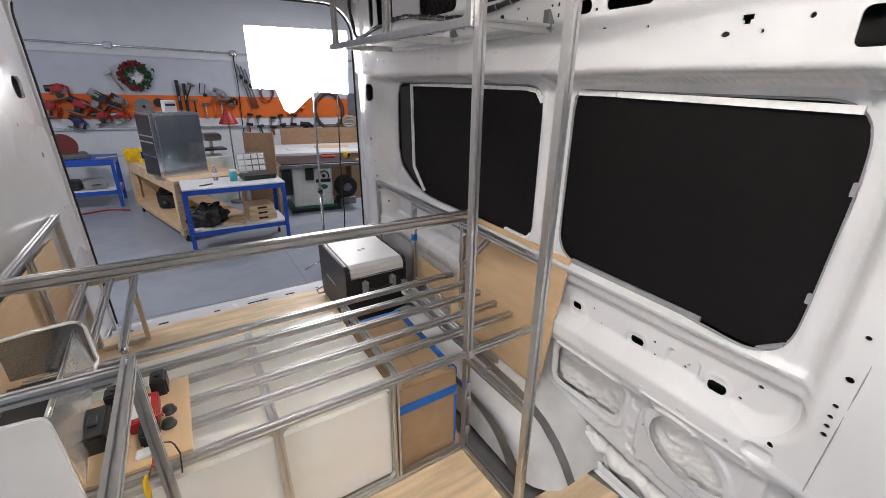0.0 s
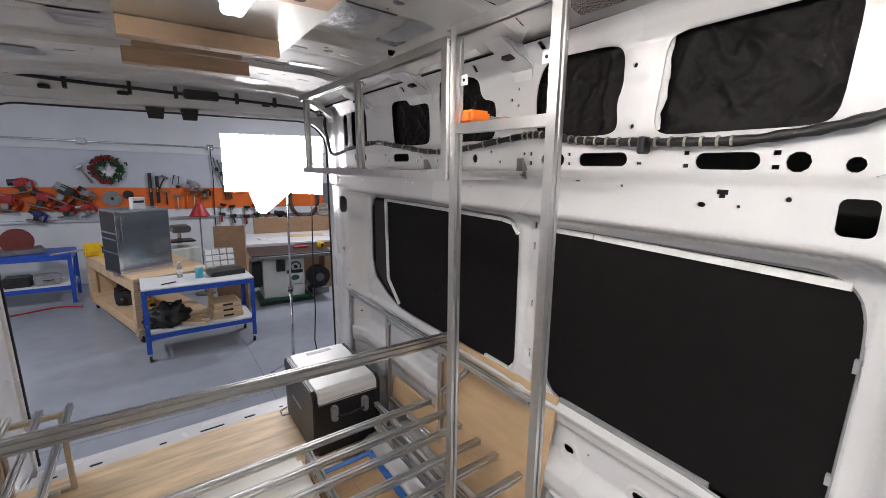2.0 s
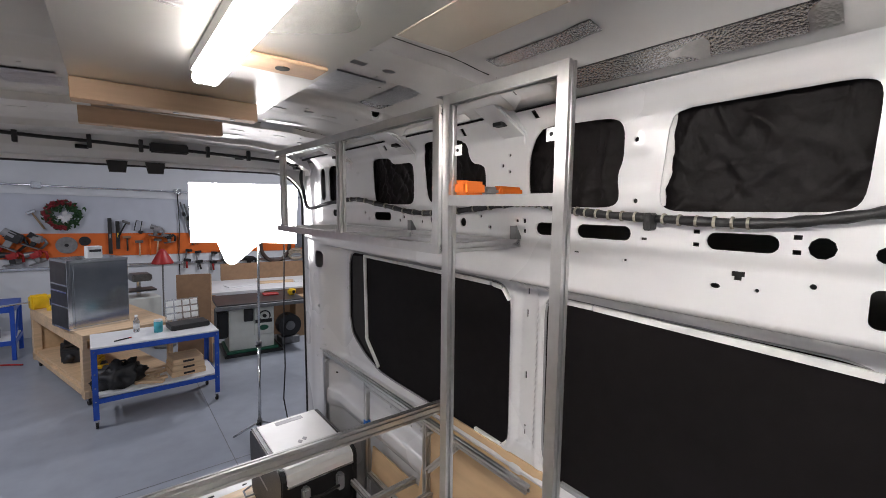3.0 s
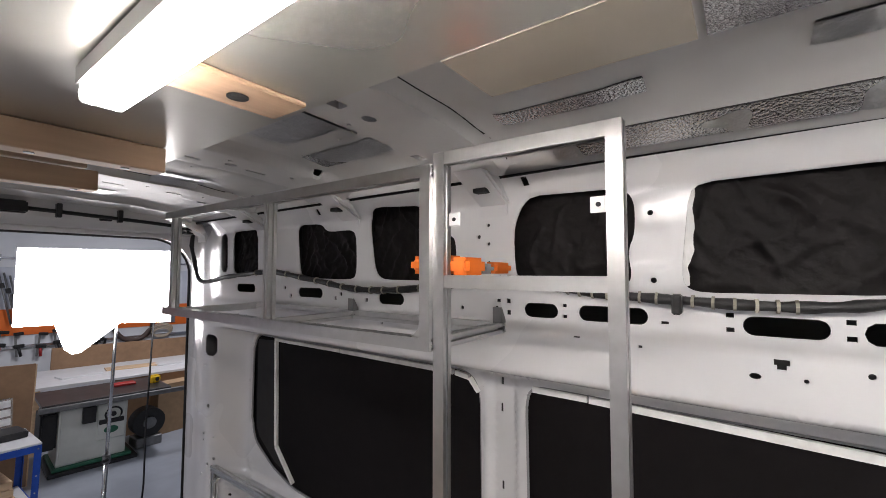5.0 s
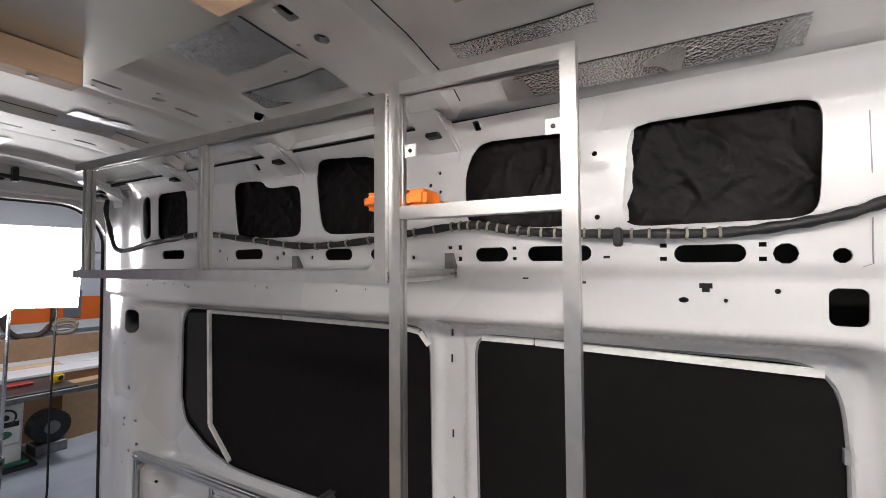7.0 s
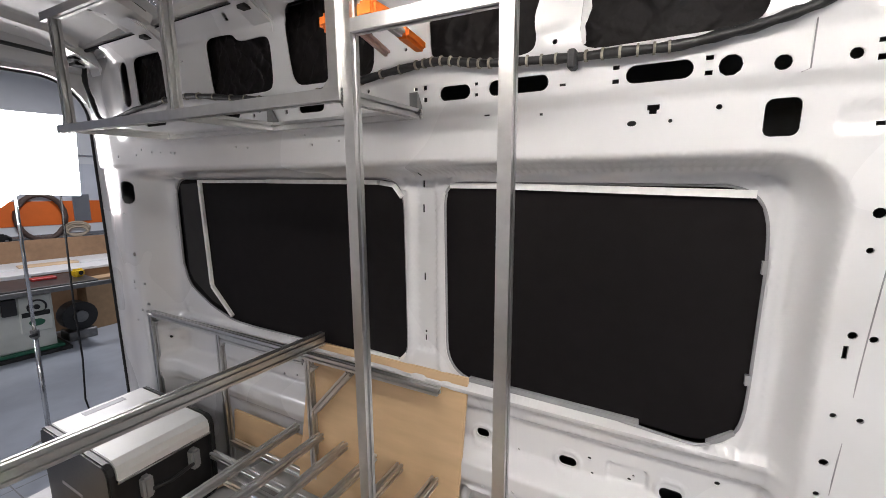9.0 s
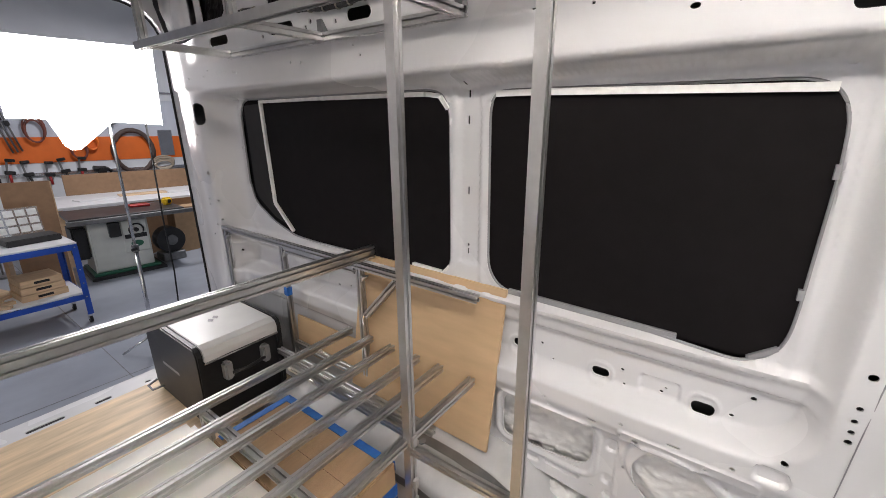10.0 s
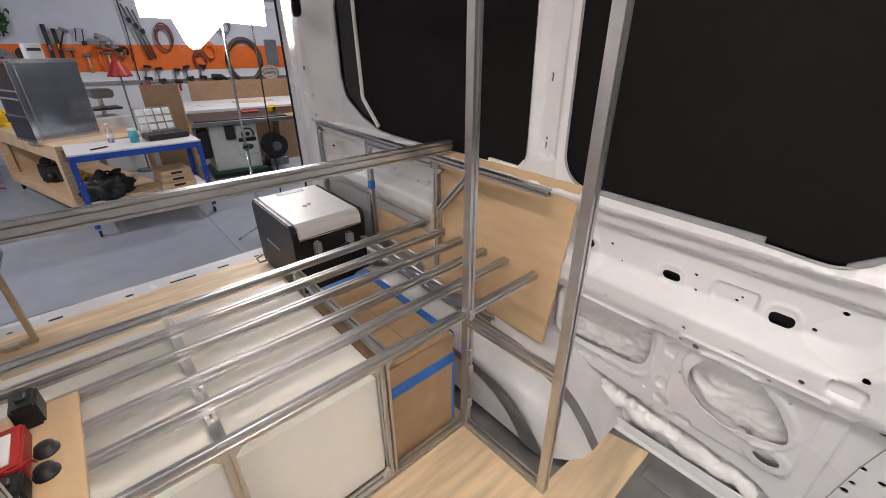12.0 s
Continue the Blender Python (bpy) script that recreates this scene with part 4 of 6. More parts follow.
# ---- ceiling pieces ----
for y, far in ((1.515, 0.44), (1.86, 0.42)):
    batten = thing("wooden_batten", "pine batten screwed under the roof", "batten", group="roof battens")
    part("board", box(0.05, far, y - 0.022, y + 0.022, 1.952, 2.0, 0.002), BEAM, batten)
    for x in (0.12, 0.25, 0.38):
        part("screw", tube([(x, y, 1.9505), (x, y, 1.953)], 0.007, 10), STEEL_GREY, batten)
    part("spacer", box(0.08, far - 0.02, y - 0.015, y + 0.015, 2.005, 2.072, 0.002), BEAM, batten)
bm = box(0.05, 0.485, -0.4, 1.62, 2.001, 2.004, 0.0005)
tagged(part("ceiling_panel", bm, REFLECT), "shiny metal sheet fixed under the van roof", "ceiling panel")
flat = thing("flat_wood_batten", "flat pine board with round holes under the shiny roof sheet", "batten")
part("board", box(0.292, 0.466, 1.075, 1.158, 1.993, 2.0005, 0.002), BEAM, flat)
for x in (0.388,):
    part("hole", tube([(x, 1.119, 1.9915), (x, 1.119, 1.995)], 0.014, 14), RUBBER, flat, "dark round hole")
bm = box(0.4853, 0.605, 0.605, 0.85, 2.0, 2.004, 0.0002)
tagged(part("tan_ceiling_board", bm, mat("olive_tan_board", (0.31, 0.275, 0.225), 0.34, 0, 8, 0.06, spec=0.5)), "flat tan board edge to edge with the shiny roof sheet", "ceiling board")
lamp = thing("led_strip_lamp", "bright twin-tube lamp under the shiny roof sheet", "lamp")
part("housing", prism([(0.24, 1.978), (0.24, 1.999), (0.288, 1.999), (0.288, 1.978)], -1.22, 1.205, "y"), WHITEPL, lamp)
for x in (0.2515, 0.2765):
    part("tube", tube([(x, -1.2, 1.965), (x, 1.19, 1.965)], 0.0115, 12), LED, lamp, "glowing white tube", smooth=True)
for y in (-1.21, 1.192):
    part("end_plate", box(0.242, 0.286, y, y + 0.008, 1.955, 1.995, 0.003), WHITEPL, lamp)
for k, (x0, x1, y0, y1, m) in enumerate(((0.79, 0.832, 0.69, 0.952, FOIL), (0.935, 0.99, 0.38, 0.90, FOIL), (0.60, 0.727, 0.25, 0.602, FOIL), (0.765, 0.815, 0.20, 0.494, FOIL_FLAT), (0.757, 0.832, 1.23, 1.51, FOIL), (0.50, 0.68, 1.205, 1.45, FOIL_FLAT), (0.62, 0.76, 2.0, 2.13, FOIL_FLAT), (0.5, 0.64, 2.5, 2.68, FOIL_FLAT), (-0.1, 0.02, 1.7, 1.95, FOIL_FLAT), (-0.35, -0.2, 2.25, 2.5, FOIL_FLAT), (0.92, 0.97, 1.68, 2.05, FOIL))):
    bm = bmesh.new()
    nx, ny = 8, max(6, int((y1 - y0) / 0.02))
    for low in (0.0045, 0.0015):
        g = [[bm.verts.new((x0 + (x1 - x0) * p / nx, y0 + (y1 - y0) * q / ny, roof_z(x0 + (x1 - x0) * p / nx, y0 + (y1 - y0) * q / ny) - low)) for q in range(ny + 1)] for p in range(nx + 1)]
        for p in range(nx):
            for q in range(ny):
                bm.faces.new((g[p][q], g[p + 1][q], g[p + 1][q + 1], g[p][q + 1]) if low > 0.003 else (g[p][q + 1], g[p + 1][q + 1], g[p + 1][q], g[p][q]))
    bmesh.ops.recalc_face_normals(bm, faces=bm.faces[:])
    tagged(part("foil_mat", bm, m, smooth=True), "silver embossed foil damping mat stuck to the roof", "foil mat", "foil mats")
for y in (1.10, 1.655, 2.21, 2.765):
    bm = prism([(0.93, 1.998), (1.06, 1.93), (1.066, 1.9), (1.075, 1.93), (1.05, 1.985), (1.0, 2.0)], y - 0.045, y + 0.045, "y", 0.006)
    tagged(part("trim_roof_bow_foot", bm, PAINT), "white pressed foot where a roof bow meets the van side", "trim", kind="structure")
    tagged(part("trim_bow_slot", box(0.985, 1.012, y - 0.018, y + 0.018, 1.955, 1.9665, 0.002), RUBBER, m=Matrix.Translation((0, 0, -0.0015))), "dark slot in a roof bow foot", "trim", kind="structure")
tagged(part("trim_roof_seam", tube([(1.02, -0.6, 1.988), (1.02, 1.5, 1.988), (1.02, 2.85, 1.988)], 0.006, 6), RUBBER), "dark sealed gap along the roof edge", "trim", kind="structure")

for yc in (1.1175, 1.6725, 2.2275):
    for y, x0, x1 in ((yc - 0.107, 0.5, 0.86), (yc - 0.107, 0.885, 0.965), (yc + 0.107, 0.52, 0.68), (yc + 0.107, 0.7, 0.95)):
        tagged(part("trim_bow_gap", tube([(x0 + (x1 - x0) * k / 8, y, roof_z(x0 + (x1 - x0) * k / 8, y) - 0.0005) for k in range(9)], 0.0017, 6), RUBBER), "dark gap along the edge of a roof bow", "trim", kind="structure")

# ---- wiring ----
HARNESS = [(2.85, 1.99), (2.85, 1.861), (2.755, 1.71), (2.504, 1.728), (2.30, 1.745), (2.103, 1.752), (1.84, 1.722), (1.619, 1.697), (1.429, 1.70), (1.191, 1.723), (1.031, 1.735), (0.875, 1.712), (0.687, 1.70), (0.498, 1.695), (0.393, 1.705), (0.309, 1.722), (0.233, 1.748), (0.1, 1.775), (-0.15, 1.80), (-0.5, 1.81)]


def along(pts, n):
    """Points on a smooth run through a list of (y, z)."""
    out = []
    for i in range(len(pts) - 1):
        p0, p1, p2, p3 = (Vector(pts[max(0, min(len(pts) - 1, j))]) for j in (i - 1, i, i + 1, i + 2))
        for k in range(n):
            t = k / n
            out.append(0.5 * (2 * p1 + (p2 - p0) * t + (2 * p0 - 5 * p1 + 4 * p2 - p3) * t * t + (3 * p1 - p0 - 3 * p2 + p3) * t ** 3))
    return out + [Vector(pts[-1])]


harness = thing("wiring_harness", "black taped wiring harness with pale ties along the van side", "wiring harness")
run = [Vector((min(wall_x(p.x, p.y) - 0.010, 1.06) + 0.003 * math.sin(i * 0.9), p.x, p.y)) for i, p in enumerate(along(HARNESS, 6))]
part("cable_loom", tube(run, [0.0100 + 0.0015 * math.sin(i * 1.7) for i in range(len(run))], 9), CABLE, harness, smooth=True)
TIE = mat("pale_cloth_tie", (0.3, 0.28, 0.23), 0.7, 0, 30, 0.2)
for i in range(26, len(run) - 36):
    if i % 2 == 0 or i > 58:
        a, d = run[i], (run[i + 1] - run[i]).normalized()
        part("tie", tube([a - d * 0.0025, a + d * 0.0025], 0.0128, 9), TIE, harness, "pale cloth tie")
part("clip", box(1.035, 1.07, 0.672, 0.69, 1.672, 1.712, 0.004), CABLE, harness)
tip = thing("grommet_boot", "black rubber boot of the loom at the door pillar", "grommet")
part("boot", box(0.985, 1.075, 2.77, 2.87, 1.94, 2.0, 0.02, 3), RUBBER, tip)
torn = [(0.690, 1.72), (0.692, 1.93), (0.680, 1.945)] + [(0.648 + 0.010 * noise.noise(Vector((k * 0.09, 5, 2))) + 0.0014 * noise.noise(Vector((k * 0.31, 9, 4))) + 0.014 * (k / 60) ** 2, 1.945 - 0.0036 * k) for k in range(1, 61)]
bm = prism(torn, 1.0765, 1.0795, "x")
tagged(part("foam_liner", bm, WHITE_EDGE, smooth=True), "torn white foam liner beside the black cloth", "foam liner")
loom = thing("header_loom", "black wiring loom with clips along the rear header", "wiring harness")
hp = [(-0.62, 2.06), (-0.175, 2.036), (0.05, 2.03), (0.29, 2.022), (0.45, 2.02), (0.69, 2.01), (0.9, 2.0), (1.03, 1.99)]
part("cable_loom", tube([(p.x, 2.885, p.y - 0.012) for p in along(hp, 4)], 0.0085, 8), CABLE, loom, smooth=True)
part("control_box", box(0.285, 0.455, 2.86, 2.90, 1.985, 2.035, 0.006, 2), BLACKPL, loom)
for x in (-0.2, 0.05, 0.25, 0.55, 0.76):
    part("clip", box(x - 0.009, x + 0.009, 2.868, 2.9, 1.985 - 0.01 * x, 2.05 - 0.02 * x, 0.003), BLACKPL, loom)
for x in (0.152, 0.317):
    tagged(part("door_catch", prism([(x - 0.045, 1.945), (x + 0.045, 1.945), (x + 0.035, 1.885), (x - 0.035, 1.885)], 3.02, 3.05, "y", 0.004), BLACKPL), "black plastic door catch under the header", "catch", "door catches")

# ---- orange tool on the frame ----
tool = thing("hand_riveter", "orange two-handled hand tool resting on a frame rail", "tool")
part("jaw", box(0.777, 0.85, 1.0, 1.0462, 1.7497, 1.785, 0.008, 2), ORANGE, tool)
part("body", box(0.792, 0.852, 1.047, 1.165, 1.752, 1.79, 0.012, 3), ORANGE, tool)


def handle(name, a, b, w, h, material, label=""):
    d = Vector(b) - Vector(a)
    bm = box(0, d.length, -w / 2, w / 2, 0, h, 0.007, 2)
    return part(name, bm, material, tool, label, Matrix.Translation(a) @ Matrix.Rotation(math.atan2(d.y, d.x), 4, "Z"))


handle("grip", (0.852, 1.02, 1.752), (0.915, 1.03, 1.752), 0.026, 0.022, GREYPL, "grey grip")
handle("handle", (0.915, 1.03, 1.752), (1.028, 1.048, 1.752), 0.032, 0.026, ORANGE)
handle("handle", (0.85, 1.095, 1.752), (1.02, 1.145, 1.752), 0.022, 0.02, mat("salmon_grey_grip", (0.42, 0.26, 0.22), 0.5, 0, 12, 0.06), "salmon-grey handle")

# ---- galley frame, switch board and bin by the side doorway ----
galley = thing("galley_frame", "waist-high cabinet frame of slotted aluminium bar", "frame")
slot_bar(galley, (-0.2, 1.02, 0.0), (-0.2, 1.02, 0.84), name="post")
slot_bar(galley, (-0.2 - HB, 1.02, 0.838), (-0.62, 1.03, 0.838), name="rail")
slot_bar(galley, (-0.2, 1.035, 0.853), (-0.2, 0.35, 0.853), name="rail")
slot_bar(galley, (-0.6, 1.03, 0.0), (-0.6, 1.03, 0.838 - HB), name="post")
slot_bar(galley, (-0.2, 0.365, -0.012), (-0.2, 0.365, 0.84), name="post")
part("corner_bracket", prism([(-0.2 - HB, 0.838 - HB), (-0.24, 0.838 - HB), (-0.2 - HB, 0.80)], 1.008, 1.032, "y"), ALU_DULL, galley, "small cast corner bracket")
rack = thing("low_rack", "low rack of short slotted aluminium bars on the plywood", "frame")
for x in (-0.365, -0.476, -0.586):
    slot_bar(rack, (x, 1.84, 0.4447), (x, 2.73, 0.4447), name="rail")
    end_cap(rack, x, 1.839, 0.4447)
    slot_bar(rack, (x, 1.87, 0.0), (x, 1.87, 0.432), name="leg")
    part("corner_bracket", prism([(1.87 + HB, 0.432), (1.905, 0.432), (1.87 + HB, 0.41)], x - 0.009, x + 0.009, "x"), ALU_DULL, rack, "small cast corner bracket")
far_frame = thing("far_side_frame", "slotted aluminium frame against the far van side", "frame")
slot_bar(far_frame, (-0.632, 1.2, 0.7865), (-0.632, 2.775, 0.7865), name="rail")
for y in (1.5, 2.2, 2.74):
    slot_bar(far_frame, (-0.632, y, 0.0), (-0.632, y, 0.774), name="post")
slot_bar(far_frame, (-0.632, 1.52, 0.3), (-0.632, 2.72, 0.3), name="rail")
bm = box(-0.668, -0.656, 1.3, 2.7, 0.0, 0.7, 0.001)
tagged(part("plywood_panel", bm, PLY_TAN), "tan plywood sheet behind the far side frame", "plywood panel")
CHAMP = mat("champagne_anodised_bar", (0.56, 0.5, 0.4), 0.4, 0.6, 20, 0.06)
loop = thing("rail_loop", "champagne-coloured bent metal frame standing on the plywood", "frame")
part("bar", box(-0.412, -0.388, 2.688, 2.712, 0.0, 0.408, 0.003), CHAMP, loop)
part("bar", box(-0.62, -0.412, 2.688, 2.712, 0.0, 0.024, 0.003), CHAMP, loop)
part("bar", box(-0.62, -0.388, 2.688, 2.712, 0.408, 0.432, 0.003), CHAMP, loop)
part("foot_bracket", box(-0.5, -0.45, 2.67, 2.688, 0.0, 0.03, 0.004), ALU_DULL, loop)

board = thing("electrical_board", "tan plywood board with breakers and switches on the platform frame", "electrical board")
part("board", box(-0.46, -0.138, 1.075, 1.43, DECK, DECK + 0.012, 0.001), PLY_TAN, board)
for x, y, w, d, h in ((-0.214, 1.39, 0.045, 0.07, 0.06), (-0.325, 1.395, 0.06, 0.06, 0.05), (-0.36, 1.25, 0.06, 0.14, 0.06), (-0.235, 1.17, 0.045, 0.06, 0.045)):
    part("breaker", box(x - w / 2, x + w / 2, y - d / 2, y + d / 2, DECK + 0.012, DECK + 0.012 + h, 0.006, 2), BLACKPL, board)
    part("toggle", box(x - w / 5, x + w / 5, y - d / 6, y + d / 6, DECK + 0.011 + h, DECK + 0.022 + h, 0.003, 1), BLACKPL, board)
for x, y in ((-0.193, 1.268), (-0.193, 1.205), (-0.31, 1.16), (-0.33, 1.335)):
    k = part("knob", tube([(x, y, DECK + 0.011), (x, y, DECK + 0.017), (x, y, DECK + 0.017), (x, y, DECK + 0.03), (x, y, DECK + 0.034)], [0.021, 0.021, 0.017, 0.016, 0.010], 14), BLACKPL, board, smooth=True)
part("fuse_block", box(-0.285, -0.215, 1.21, 1.335, DECK + 0.012, 0.55, 0.004, 2), RED, board, "red fuse block")
part("fuse_cover", box(-0.278, -0.232, 1.225, 1.31, 0.55, 0.554, 0.001), WHITEPL, board, "white printed cover")
part("meter", box(-0.268, -0.213, 1.10, 1.132, DECK + 0.012, 0.52, 0.003), WHITEPL, board, "small white meter")
part("wire", tube([(p.x, p.y, 0.53 - 0.01 * k if k < 4 else 0.49) for k, p in enumerate(along([(-0.225, 1.11), (-0.23, 1.07), (-0.242, 1.052)], 2))], 0.0022, 6), RED, board, "red wire", smooth=True)
part("wire", tube([(-0.215, 1.13, 0.52), (-0.18, 1.075, 0.555), (-0.170, 1.052, 0.56), (-0.164, 1.05, 0.53), (-0.172, 1.05, 0.463)], 0.0022, 6), BLACKPL, board, "black wire", smooth=True)
part("wire", tube([(-0.2, 1.22, 0.535), (-0.2, 1.20, 0.56), (-0.225, 1.19, 0.56), (-0.24, 1.215, 0.545)], 0.003, 6), RED, board, "red wire", smooth=True)
part("clip", tube([(-0.244, 1.05, 0.50), (-0.251, 1.05, 0.485), (-0.254, 1.05, 0.45), (-0.257, 1.05, 0.40)], [0.003, 0.006, 0.0085, 0.005], 8), YELLOW, board, "yellow crocodile clip", smooth=True)

bin_ = thing("storage_bin", "clear-sided plastic bin with a white rim and white front", "bin")
SMOKED = mat("smoked_clear_plastic", (0.30, 0.32, 0.34), 0.1, 0, 6, 0.03, trans=0.93)
part("rim", tube([(-0.63, 1.630, 0.69), (-0.54, 1.648, 0.692), (-0.44, 1.66, 0.692), (-0.418, 1.664, 0.684), (-0.408, 1.664, 0.66), (-0.405, 1.662, 0.53), (-0.408, 1.64, 0.52), (-0.412, 1.60, 0.515)], 0.006, 10), WHITEPL, bin_, "thick white rim", smooth=True)
back = part("back_panel", box(-0.63, -0.412, 1.655, 1.659, 0.53, 0.688, 0.001), SMOKED, bin_, "smoked clear plastic back")
back.visible_shadow = False
part("front_panel", prism(softened([(-0.64, 0.0), (-0.364, 0.0), (-0.365, 0.54), (-0.367, 0.71), (-0.369, 0.75), (-0.381, 0.766), (-0.64, 0.774)]), 1.0435, 1.0535, "y", 0.003), WHITEPL, bin_, "white front panel")
part("side_bar", tube([(-0.43, 1.655, 0.676), (-0.39, 1.24, 0.728), (-0.372, 1.054, 0.755)], 0.0065, 10), CHROME, bin_, "bright steel bar", smooth=True)
bm = bmesh.new()
bm.faces.new([bm.verts.new(p) for p in ((-0.428, 1.655, 0.67), (-0.372, 1.056, 0.745), (-0.36, 1.056, 0.53), (-0.412, 1.655, 0.53))])
bmesh.ops.solidify(bm, geom=bm.faces[:], thickness=0.003)
side_pane = part("side_panel", bm, CLEARPL, bin_, "clear plastic side")
side_pane.visible_shadow = False
part("base", box(-0.64, -0.47, 1.08, 1.64, DECK, 0.514, 0.003), BLACKPL, bin_, "dark base")

# ---- workshop ----
def shop_box(name, label, cat, x0, x1, y0, y1, z0, z1, material, bevel=0.0, **k):
    return tagged(part(name, box(x0, x1, y0, y1, z0, z1, bevel), material, m=SHOP), label, cat, **k)


WY = 10.3
shop_box("ground", "smooth grey epoxy workshop floor", "floor", -8, 9, -7, WY + 0.3, -0.2, 0, EPOXY, kind="structure")
shop_box("shop_wall_back", "white painted workshop wall", "wall", -8, 9, WY, WY + 0.2, 0, 4.5, SHOPWALL, kind="structure")
shop_box("shop_wall_left", "white painted workshop wall", "wall", -8.2, -8, -7, WY, 0, 4.5, SHOPWALL, kind="structure")
shop_box("shop_wall_right", "white painted workshop wall", "wall", 9, 9.2, -7, WY, 0, 4.5, SHOPWALL, kind="structure")
shop_box("shop_wall_front", "white painted workshop wall", "wall", -8, 9, -7.2, -7, 0, 4.5, SHOPWALL, kind="structure")
shop_box("shop_ceiling", "white workshop ceiling", "ceiling", -8.2, 9.2, -7.2, WY + 0.2, 4.5, 4.7, SHOPWALL, kind="structure")
shop_box("trim_wall_upper", "brighter white upper wall panel", "trim", -8, 9, WY - 0.02, WY - 0.001, 2.52, 4.5, SHOPWALL_LOW, kind="structure")
shop_box("trim_orange_band", "orange painted band along the workshop wall", "trim", -8, 9, WY - 0.014, WY - 0.001, 1.4, 1.83, BAND, kind="structure")
shop_box("trim_wall_lower", "white lower wall panel", "trim", -8, 9, WY - 0.02, WY - 0.001, 0.0, 1.39, SHOPWALL_LOW, kind="structure")
shop_box("trim_wall_ledge", "grey metal ledge along the wall", "trim", -8, 9, WY - 0.06, WY - 0.021, 1.19, 1.24, GALV, 0.004, kind="structure")
conduit = thing("wall_conduit", "grey metal conduit with junction boxes on the workshop wall", "conduit", SHOP)
part("pipe", tube([(-8, WY - 0.045, 2.67), (9, WY - 0.045, 2.67)], 0.018, 8), GALV, conduit, smooth=True)
for x in (-3.6, -0.91, 1.15, 4.6):
    part("junction_box", box(x - 0.065, x + 0.065, WY - 0.09, WY - 0.021, 2.62, 2.73, 0.006), GALV, conduit)
shop_box("trim_floor_joint", "dark saw-cut joint in the floor", "trim", -8, 9, 4.35, 4.358, 0.0003, 0.0012, STEEL_GREY, kind="structure")
shop_box("trim_floor_joint", "dark saw-cut joint in the floor", "trim", 0.9, 0.908, 2, 10, 0.0003, 0.0012, STEEL_GREY, kind="structure")


def caster(parent, x, y, r=0.04):
    part("caster_fork", box(x - 0.018, x + 0.018, y - 0.02, y + 0.02, r, 2 * r + 0.02, 0.004), CHROME, parent)
    part("caster_wheel", tube([(x - 0.012, y, r), (x + 0.012, y, r)], r, 14), RUBBER, parent)


cart = thing("rolling_cart", "blue steel cart with a white top on casters", "cart", SHOP @ pose(-0.15, 5.76, 0, 0, 0, 2))
CW, CD = 1.2, 0.6
part("top", box(0, CW, 0, CD, 0.87, 0.89, 0.004), LAMWHITE, cart, "white laminate top")
part("shelf", box(0.02, CW - 0.02, 0.02, CD - 0.02, 0.33, 0.35, 0.003), LAMWHITE, cart, "white laminate shelf")
for z0, z1 in ((0.81, 0.87), (0.275, 0.33)):
    part("apron", box(0.03, CW - 0.03, 0.0, 0.008, z0, z1, 0.002), BLUE, cart)
    part("apron", box(0.03, CW - 0.03, CD - 0.008, CD, z0, z1, 0.002), BLUE, cart)
    part("apron", box(0.0, 0.008, 0.03, CD - 0.03, z0, z1, 0.002), BLUE, cart)
    part("apron", box(CW - 0.008, CW, 0.03, CD - 0.03, z0, z1, 0.002), BLUE, cart)
for x, sx in ((0, 1), (CW, -1)):
    for y, sy in ((0, 1), (CD, -1)):
        leg = part("leg", prism([(x, y), (x + sx * 0.05, y), (x + sx * 0.05, y + sy * 0.005), (x + sx * 0.005, y + sy * 0.005), (x + sx * 0.005, y + sy * 0.05), (x, y + sy * 0.05)], 0.1, 0.869), BLUE, cart)
        for z in (0.3, 0.84, 0.6, 0.45):
            part("bolt", tube([(x + sx * 0.025, y - sy * 0.002, z), (x + sx * 0.025, y + sy * 0.001, z)], 0.007, 8), CHROME, leg)
        caster(cart, x + sx * 0.03, y + sy * 0.03)
C = SHOP @ pose(-0.15, 5.76, 0, 0, 0, 2)


def on_cart(x, y, z=0.89, rot=0):
    return C @ pose(x, y, z, 0, 0, rot)


crate = thing("wooden_case", "stacked pale wooden cases with dark hand slots", "box", on_cart(0.72, 0.12, 0.35, 4))
for k, (z, w) in enumerate(((0, 0.36), (0.07, 0.35), (0.14, 0.34))):
    b = part("case", box(0.01 * k, w, 0.008 * k, 0.34, z, z + 0.066, 0.003), PLY, crate)
    part("hand_slot", box(0.12, 0.24, 0.008 * k - 0.002, 0.008 * k + 0.01, z + 0.02, z + 0.045, 0.002), RUBBER, b)
bag = thing("tool_bag", "black fabric tool bag on the cart's lower shelf", "bag", on_cart(0.24, 0.26, 0.35))
bm = bmesh.new()
bmesh.ops.create_uvsphere(bm, u_segments=36, v_segments=20, radius=0.5)
for v in bm.verts:
    n = 1 + 0.5 * noise.noise(v.co * 4.2) + 0.2 * noise.noise(v.co * 11)
    v.co = Vector((v.co.x * 0.44 * n, v.co.y * 0.34 * n, max(0, v.co.z * 0.34 * n + 0.1)))
part("sack", bm, CABLE, bag, smooth=True)
part("strap", tube([(-0.12, -0.02, 0.2), (-0.05, -0.03, 0.29), (0.05, -0.02, 0.28), (0.12, 0.0, 0.19)], 0.012, 8), BLACKPL, bag, smooth=True)
